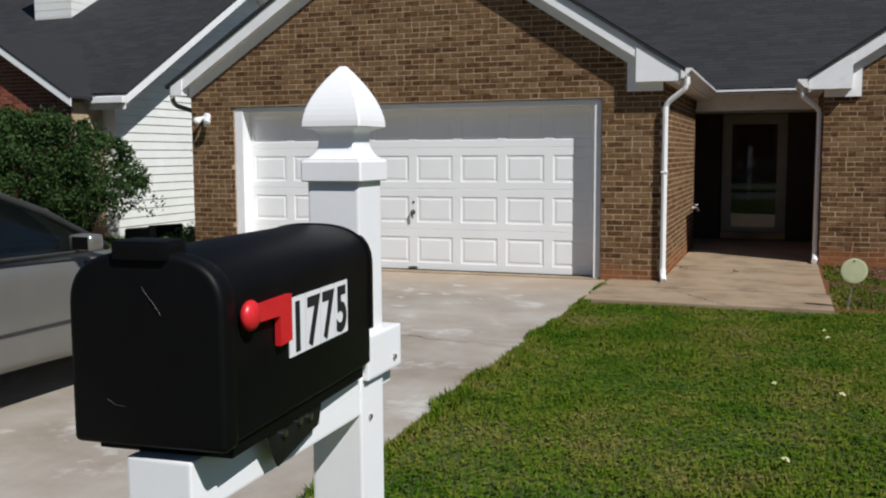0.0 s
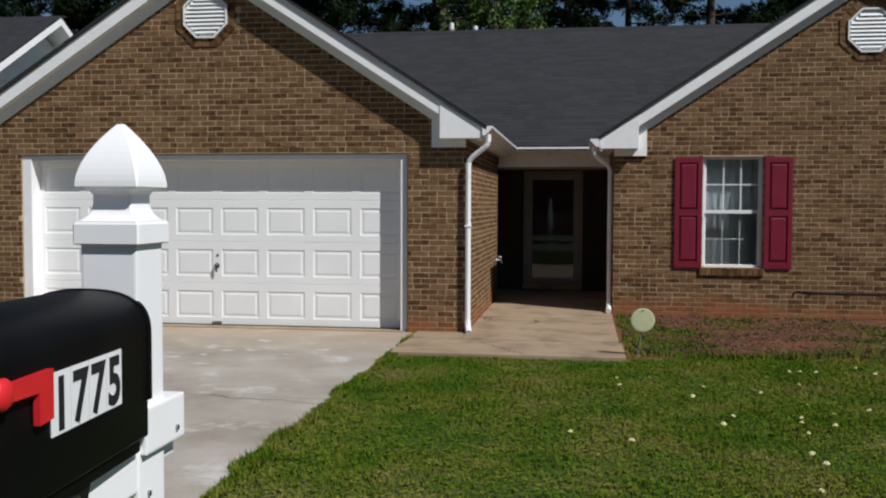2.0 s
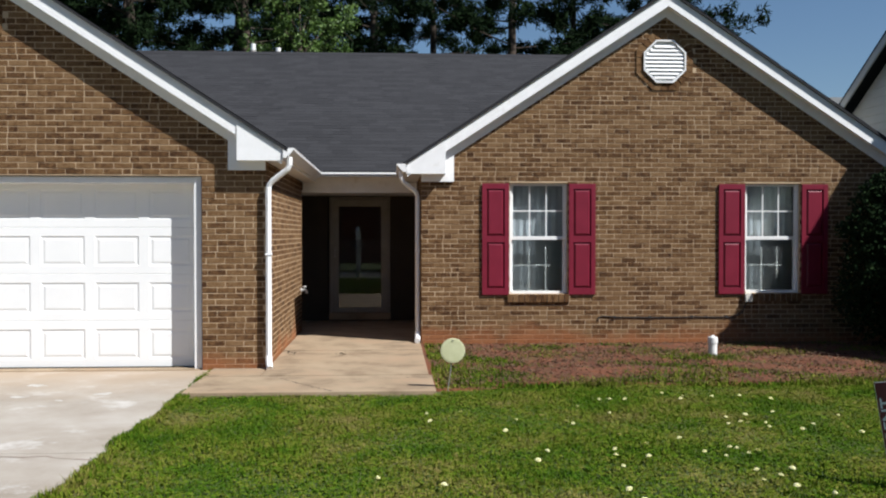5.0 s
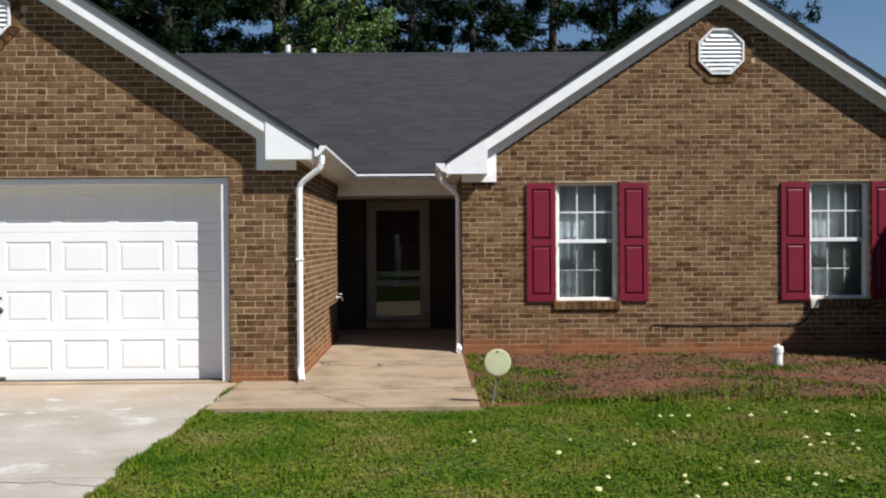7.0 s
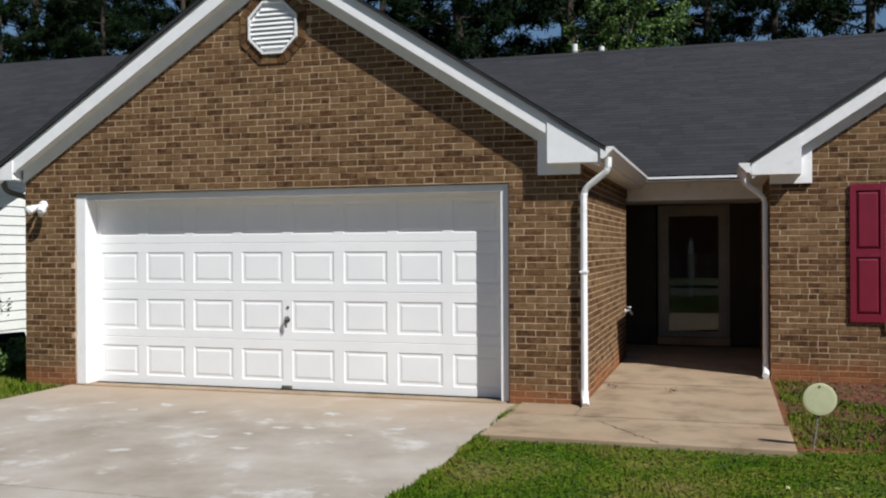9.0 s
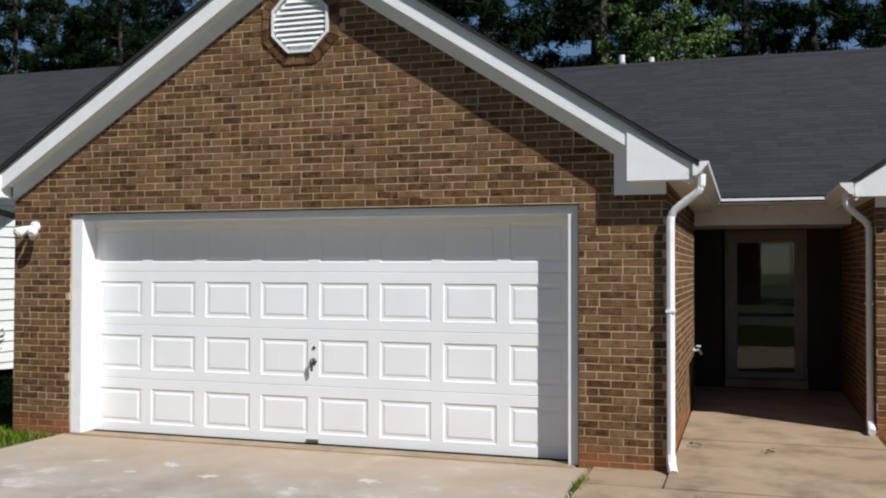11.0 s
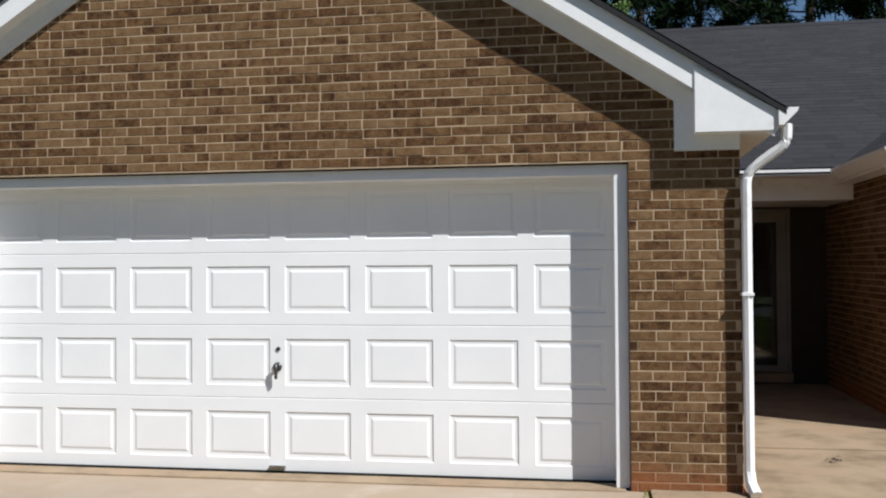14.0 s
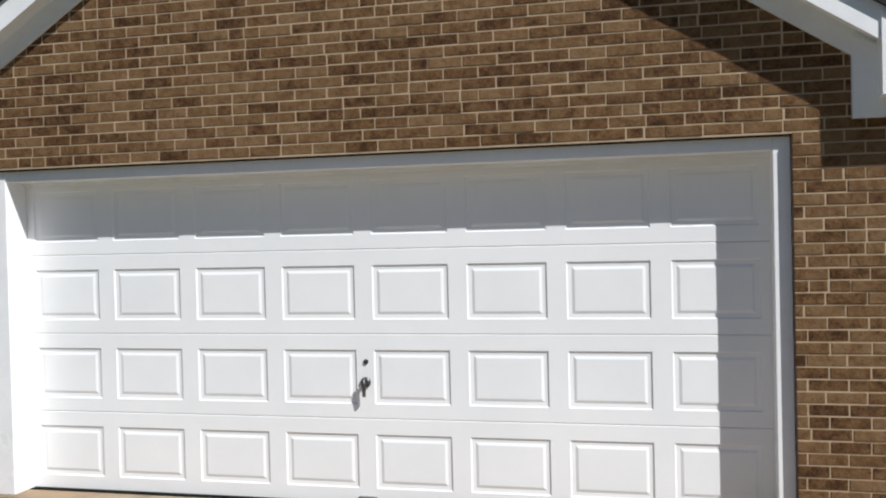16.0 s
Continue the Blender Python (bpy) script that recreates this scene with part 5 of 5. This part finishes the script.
        for y in (0.82, 3.6):
            wh = part("wheel", tube(bmesh.new(), [(0.68 * s, -y, 0.31), (0.7 * s, -y, 0.31), (0.87 * s, -y, 0.31), (0.89 * s, -y, 0.31)], [0.28, 0.31, 0.31, 0.28], 28), M_RUBBER, c)
            part("rim", tube(bmesh.new(), [(0.86 * s, -y, 0.31), (0.893 * s, -y, 0.31), (0.898 * s, -y, 0.31)], [0.2, 0.2, 0.06], 20), M_STEEL, wh)
        part("headlight", boxes((min(0.5 * s, 0.76 * s), max(0.5 * s, 0.76 * s), -0.16, -0.035, 0.56, 0.66), bevel=0.025), M_STICKER, c, "clear headlight lens")


parked_car()


def black_bin():
    b = thing("rubbish_bin", "black plastic rubbish bin lying on its side", "bin", (-4.85, 1.15, GZ), rz=-20)
    bm = bmesh.new()
    pts = [((-0.45, -0.22), (-0.45, 0.22), 0.03, 0.4), ((0.35, -0.27), (0.35, 0.27), 0.0, 0.46)]
    rows = []
    for (x, ya), (_, yb), z0, z1 in pts:
        rows.append([bm.verts.new(v) for v in ((x, ya, z0), (x, yb, z0), (x, yb, z1), (x, ya, z1))])
    for i in range(4):
        bm.faces.new((rows[0][i], rows[0][(i + 1) % 4], rows[1][(i + 1) % 4], rows[1][i]))
    bm.faces.new(rows[0][::-1])
    bm.faces.new(rows[1])
    bmesh.ops.recalc_face_normals(bm, faces=bm.faces[:])
    bmesh.ops.bevel(bm, geom=bm.edges[:], offset=0.05, segments=3, affect="EDGES", profile=0.6)
    part("body", bm, M_BLACK, b)
    part("lid", boxes((0.355, 0.42, -0.3, 0.3, 0.0, 0.49), bevel=0.025), M_BLACK, b)
    for y in (-0.24, 0.24):
        part("wheel", tube(bmesh.new(), [(-0.4, y - 0.025, 0.12), (-0.4, y + 0.025, 0.12)], 0.11, 16), M_RUBBER, b)


black_bin()

# ---- plants ----


def leaf_cloud(centres, radii, per, size, rng, aspect=0.5, droop=0.0):
    """Leaf quads scattered near the skins of many small blobs."""
    n = len(centres) * per
    c = np.repeat(np.asarray(centres), per, axis=0)
    r = np.repeat(np.asarray(radii), per)
    d = rng.normal(size=(n, 3))
    d /= np.linalg.norm(d, axis=1)[:, None]
    p = c + d * (r * rng.uniform(0.35, 1.08, n) ** 0.6)[:, None] * np.array((1, 1, 0.85))
    a = rng.normal(size=(n, 3)) + d * 0.8 - np.array((0, 0, droop))
    a /= np.linalg.norm(a, axis=1)[:, None]
    b = np.cross(a, rng.normal(size=(n, 3)))
    b /= np.linalg.norm(b, axis=1)[:, None]
    s = (size * rng.uniform(0.6, 1.4, n))[:, None]
    q = np.stack([p - a * s, p + b * s * aspect, p + a * s, p - b * s * aspect], axis=1)
    return q


def shrub(label, x, y, rx, ry, h, material, leaf, count, seed, upright=False):
    rng = np.random.default_rng(seed)
    s = thing("shrub", label, "shrub", (x, y, GZ))
    cs, rs = [], []
    while len(cs) < count:
        u = rng.uniform(-1, 1, 3)
        if np.linalg.norm(u) > 1:
            continue
        u = u / (np.linalg.norm(u) + 1e-6) * np.linalg.norm(u) ** 0.45
        z = h * 0.52 + u[2] * h * 0.5
        k = 1.0
        if upright:
            k = 0.55 + 0.6 * math.sqrt(max(0.0, 1 - z / h))
        bump = 1 + 0.4 * noise.noise((u[0] * 2 + seed, u[1] * 2, u[2] * 2))
        cs.append((u[0] * rx * k * bump, u[1] * ry * k * bump, max(0.15, z * (0.92 + 0.1 * bump))))
        rs.append(rng.uniform(0.14, 0.3) * min(rx, 1.0))
    # loose sprays past the outline
    for _ in range(count // 5):
        a, e = rng.uniform(0, 6.28), rng.uniform(-0.1, 1.3)
        cs.append((math.cos(a) * math.cos(e) * rx * 1.08, math.sin(a) * math.cos(e) * ry * 1.08, h * 0.5 + math.sin(e) * h * 0.53))
        rs.append(0.13)
    triangles("foliage", leaf_cloud(cs, rs, 70, leaf, rng, 0.45), material, s)
    for k in range(7):
        a = k * 0.9
        part("stem", tube(bmesh.new(), [(0.08 * math.cos(a), 0.08 * math.sin(a), 0), (0.3 * rx * math.cos(a), 0.3 * ry * math.sin(a), h * 0.4), (0.6 * rx * math.cos(a), 0.6 * ry * math.sin(a), h * 0.75)], [0.035, 0.022, 0.008], 6), M_BARK, s)
    return s


shrub("large dark green leafy shrub beside the neighbour's house", -7.8, 1.5, 2.2, 1.1, 2.2, M_SHRUB, 0.036, 640, 5)
shrub("dark dense evergreen shrub against the brick wall", 11.68, 1.3, 0.98, 0.75, 2.4, M_DARKSHRUB, 0.03, 560, 6, True)
shrub("low bright green weeds by the house corner", -3.75, 0.9, 0.5, 0.5, 0.45, M_LEAF, 0.03, 40, 8)


def pine(x, y, h, seed, crown=0.35):
    rng = np.random.default_rng(seed)
    t = thing("pine_tree", "tall dark green pine with bare lower trunk", "tree", (x, y, GZ), group="pines behind the house")
    bm = bmesh.new()
    lean = rng.uniform(-0.4, 0.4, 2)
    pts = [(lean[0] * f * f, lean[1] * f * f, h * f) for f in np.linspace(0, 1, 9)]
    tube(bm, pts, [0.26 * (1 - 0.88 * f) + 0.02 for f in np.linspace(0, 1, 9)], 9)
    part("trunk", bm, M_BARK, t, smooth=True)
    cs, rs = [], []
    n = 46
    for k in range(n):
        f = crown * 0.75 + (1 - crown * 0.75) * (k / n) + rng.uniform(-0.02, 0.02)
        f = min(f, 0.985)
        a = k * 2.399 + rng.uniform(-0.4, 0.4)
        ln = (h * 0.23) * (1.12 - f) ** 0.7 * rng.uniform(0.55, 1.2) + 0.3
        p0 = Vector((lean[0] * f * f, lean[1] * f * f, h * f))
        d = Vector((math.cos(a), math.sin(a), 0))
        rise = rng.uniform(-0.05, 0.25)
        p1 = p0 + d * ln * 0.5 + Vector((0, 0, ln * rise * 0.4))
        p2 = p0 + d * ln + Vector((0, 0, ln * rise))
        part("limb", tube(bmesh.new(), [p0, p1, p2], [0.06 * (1.2 - f), 0.04 * (1.2 - f), 0.012], 5), M_BARK, t)
        dense = 1.0 if f > crown else 0.4
        for j in range(int(3 + ln * 4.2 * dense)):
            g = rng.uniform(0.35, 1.08)
            q = p0.lerp(p2, g) + Vector(rng.normal(size=3) * (0.18, 0.18, 0.13)) * (0.5 + ln * 0.32)
            cs.append(tuple(q))
            rs.append(rng.uniform(0.22, 0.42))
    triangles("crown", leaf_cloud(cs, rs, 44, 0.17, rng, 0.16), M_NEEDLE, t)
    return t


PINES = [pine(-1.0, 27.0, 19.0, 11), pine(4.0, 30.0, 21.0, 12, 0.42), pine(9.6, 28.0, 20.0, 13), pine(-9.0, 29.0, 18.0, 14, 0.25)]
for k, (x, y, z, r, s) in enumerate([(-5.2, 26.0, 1, 40, 0.95), (-14.0, 27.0, 3, 100, 1.0), (-18.5, 30.0, 0, 160, 1.05), (-23.0, 27.5, 3, 220, 1.0), (-28.5, 30.0, 2, 15, 1.1), (-34.0, 29.0, 0, 77, 1.0), (-40.0, 33.0, 3, 290, 1.1), (12.6, 30.5, 0, 200, 0.95), (16.4, 28.0, 0, 260, 0.95), (-2.6, 34.0, 2, 310, 1.05), (6.8, 36.0, 3, 130, 1.05), (-12.0, 36.0, 1, 30, 1.1), (-21.0, 37.0, 2, 70, 1.1), (-31.0, 38.0, 1, 10, 1.1), (-11.2, 24.0, 3, 61, 0.8), (-16.5, 24.5, 3, 141, 0.85), (-20.5, 25.0, 3, 251, 0.8), (-26.0, 25.0, 3, 331, 0.85), (-31.5, 26.0, 3, 21, 0.85), (-37.0, 27.0, 3, 181, 0.9), (-7.0, 32.0, 3, 201, 0.95), (1.6, 33.0, 0, 281, 1.0)]):
    o = copy_thing(PINES[z], pose(x, y, GZ, 0, 0, r))
    o.scale = (s, s, s)
# added pines across the street, unseen: they darken pane reflections and block sky light
for k in range(17):
    o = copy_thing(PINES[k % 4], pose(-44 + 6.1 * k + 2 * math.sin(k * 2.1), -41 + 3 * math.sin(k * 1.7), GZ, 0, 0, k * 47))
    o.scale = (1.05, 1.05, 0.85)


def broadleaf(x, y, h, seed, rx):
    rng = np.random.default_rng(seed)
    t = thing("broadleaf_tree", "bright green broadleaf tree in fresh spring leaf", "tree", (x, y, GZ))
    bm = bmesh.new()
    tube(bm, [(0, 0, 0), (0.1, 0, h * 0.3), (0.05, 0.1, h * 0.6), (0, 0, h * 0.9)], [0.18, 0.13, 0.08, 0.02], 8)
    part("trunk", bm, M_BARK, t, smooth=True)
    cs, rs = [], []
    for k in range(34):
        f = 0.35 + 0.6 * k / 34
        a = k * 2.4
        ln = rx * math.sqrt(max(0.06, 1 - ((f - 0.62) / 0.4) ** 2)) * rng.uniform(0.7, 1.1)
        p0, p1 = Vector((0, 0, h * f * 0.85)), Vector((math.cos(a) * ln, math.sin(a) * ln, h * f + 0.3))
        part("limb", tube(bmesh.new(), [p0, p0.lerp(p1, 0.5) + Vector((0, 0, 0.1)), p1], [0.05, 0.03, 0.008], 5), M_BARK, t)
        for j in range(8):
            q = p0.lerp(p1, rng.uniform(0.45, 1.05)) + Vector(rng.normal(size=3) * 0.28)
            cs.append(tuple(q))
            rs.append(rng.uniform(0.2, 0.4))
    triangles("crown", leaf_cloud(cs, rs, 70, 0.06, rng, 0.6), M_LEAF, t)


broadleaf(1.2, 25.5, 11.4, 21, 2.6)
broadleaf(-17.0, 23.0, 8.0, 22, 2.6)

# ---- lawn ----


def blades(n, x0, x1, y0, y1, seed, hmin, hmax, keep, width=0.005):
    rng = np.random.default_rng(seed)
    p = np.stack([rng.uniform(x0, x1, n), rng.uniform(y0, y1, n)], axis=1)
    k = keep(p, rng)
    p = p[k]
    n = len(p)
    patch = 0.5 + 0.5 * np.sin(p[:, 0] * 2.3 + 1.3 * np.sin(p[:, 1] * 1.7)) * np.sin(p[:, 1] * 2.9 + 0.8 * np.cos(p[:, 0] * 3.1))
    h = (hmin + (hmax - hmin) * rng.uniform(0, 1, n) ** 1.5) * (0.6 + 0.7 * patch)
    a = rng.uniform(0, 2 * np.pi, n)
    w = width * rng.uniform(0.7, 1.8, n)
    base = np.stack([p[:, 0], p[:, 1], np.full(n, GZ - 0.002)], axis=1)
    side = np.stack([np.cos(a), np.sin(a), np.zeros(n)], axis=1) * w[:, None]
    bend = np.stack([np.cos(a + 1.57), np.sin(a + 1.57), np.zeros(n)], axis=1) * (h * rng.uniform(0.1, 1.0, n))[:, None]
    tip = base + bend + np.stack([np.zeros(n), np.zeros(n), h], axis=1)
    return np.stack([base - side, base + side, tip], axis=1)


def front_lawn(p, rng):
    x, y = p[:, 0], p[:, 1]
    wob = 0.05 * np.sin(y * 3.1) + 0.03 * np.sin(y * 8.3 + 1) + rng.normal(0, 0.03, len(x))
    front = np.where(x < 5.16, -1.645 + 0.03 * np.sin(x * 9), -1.32 + 0.12 * np.sin(x * 2.1) + 0.05 * (x - 5.1)) + rng.normal(0, 0.05, len(x))
    return (x > 2.66 + wob) & (y < front)


tagged(triangles("lawn_grass", blades(430000, 2.55, 12.5, -10.2, -0.9, 1, 0.014, 0.04, front_lawn), M_GRASS), "short mixed green lawn with dry patches", "grass", kind="stuff")
tagged(triangles("side_grass", blades(70000, -7.5, -2.6, -4.5, 4.0, 2, 0.03, 0.09, lambda p, r: (p[:, 0] < -2.66 + 0.04 * np.sin(p[:, 1] * 5)) & ((p[:, 1] < -0.02) | (p[:, 0] < -3.3))), M_GRASS), "green grass strip beside the driveway", "grass", kind="stuff")


tagged(triangles("edge_grass", blades(26000, 2.46, 2.76, -10.2, -1.7, 15, 0.015, 0.05, lambda p, r: p[:, 0] > 2.64 - 0.045 * np.clip(np.sin(p[:, 1] * 3.1) + 0.6 * np.sin(p[:, 1] * 8.3 + 1) + r.normal(0, 0.3, len(p)), -0.3, 1.4)) + np.array((0, 0, 0.03)), M_GRASS), "ragged grass creeping over the driveway edge", "grass", kind="stuff")
_cl = blades(300000, 2.55, 12.5, -10.2, -0.9, 5, 0.012, 0.03, front_lawn)
_c = _cl.mean(axis=1, keepdims=True) + np.array((0, 0, 0.016))
_rr = np.random.default_rng(8).normal(0, 1, _cl.shape) * np.array((0.011, 0.011, 0.003))
tagged(triangles("lawn_clover", _c + _rr, M_GRASS), "low clover leaves scattered through the lawn", "clover", kind="stuff")
_rl = np.random.default_rng(9)
_lc = np.stack([_rl.uniform(5.15, 11.9, 22000), _rl.uniform(-1.25, 2.28, 22000), _rl.uniform(0.0, 0.03, 22000)], axis=1)[:, None, :]
tagged(triangles("bed_litter", _lc + _rl.normal(0, 1, (22000, 3, 3)) * np.array((0.016, 0.016, 0.006)), M_LITTER), "dry leaf litter and clods on the clay bed", "litter", kind="stuff")


tagged(triangles("seam_weeds", blades(1300, 2.61, 2.7, -1.66, -0.02, 14, 0.015, 0.045, lambda p, r: r.uniform(0, 1, len(p)) < 0.25 + 0.75 * (np.sin(p[:, 1] * 7.0) > 0.1)) + np.array((0, 0, 0.025)), M_GRASS), "weeds growing in the joint beside the driveway", "weeds", kind="stuff")


def bed_weeds(p, rng):
    x, y = p[:, 0], p[:, 1]
    f = np.sin(x * 3.3 + 2 * np.sin(y * 2.2)) * np.sin(y * 4.1 + x) + 0.9 * np.exp(-((y + 1.1) / 0.5) ** 2) + 1.1 * np.exp(-((x - 5.35) / 0.5) ** 2) + 0.6 * np.exp(-((x - 8.4) / 0.9) ** 2 - ((y - 0.9) / 0.6) ** 2)
    return f + rng.normal(0, 0.35, len(x)) > 0.5


w_ = blades(60000, 5.12, 11.6, -1.4, 2.2, 3, 0.02, 0.06, bed_weeds, 0.006)
w_[:, :, 2] += 0.025
tagged(triangles("bed_weeds", w_, M_GRASS), "sparse weeds sprouting from the clay bed", "weeds", kind="stuff")


def dandelion(x, y, h, s):
    d = thing("dandelion", "pale yellow dandelion flower in the lawn", "flower", (x, y, GZ), group="lawn flowers")
    part("stalk", tube(bmesh.new(), [(0, 0, 0), (0.004, 0, h)], 0.002, 5), M_GRASS, d)
    bm = bmesh.new()
    for k in range(3):
        r = (0.02, 0.015, 0.009)[k] * s
        vs = [bm.verts.new((r * (1.0 if j % 2 else 0.72) * math.cos(j * math.pi / 9), r * (1.0 if j % 2 else 0.72) * math.sin(j * math.pi / 9), h + 0.002 + 0.005 * k + (0.004 if j % 2 else 0))) for j in range(18)]
        c = bm.verts.new((0, 0, h + 0.006 * k))
        for j in range(18):
            bm.faces.new((vs[j], vs[(j + 1) % 18], c))
    part("flower_head", bm, M_PETAL, d)
    return d


_rf = random.Random(12)
FLOWER = [dandelion(6.2, -4.4, 0.055, 0.95), dandelion(7.4, -3.2, 0.065, 1.2)]
for k in range(85):
    x, y = _rf.triangular(4.2, 11.2, 7.2), _rf.triangular(-7.6, -1.5, -3.2)
    if (x < 5.2 and y > -1.8) or x < 3.2:
        continue
    copy_thing(FLOWER[k % 2], pose(x, y, GZ, _rf.uniform(-25, 15), _rf.uniform(-20, 20), _rf.uniform(0, 360)))

# ---- bricks, laid last ----
for _p, _l, _m, _near, _n in BRICK_JOBS:
    lay_bricks(_p, _l, _m, _near, _n, seed=len(_l))
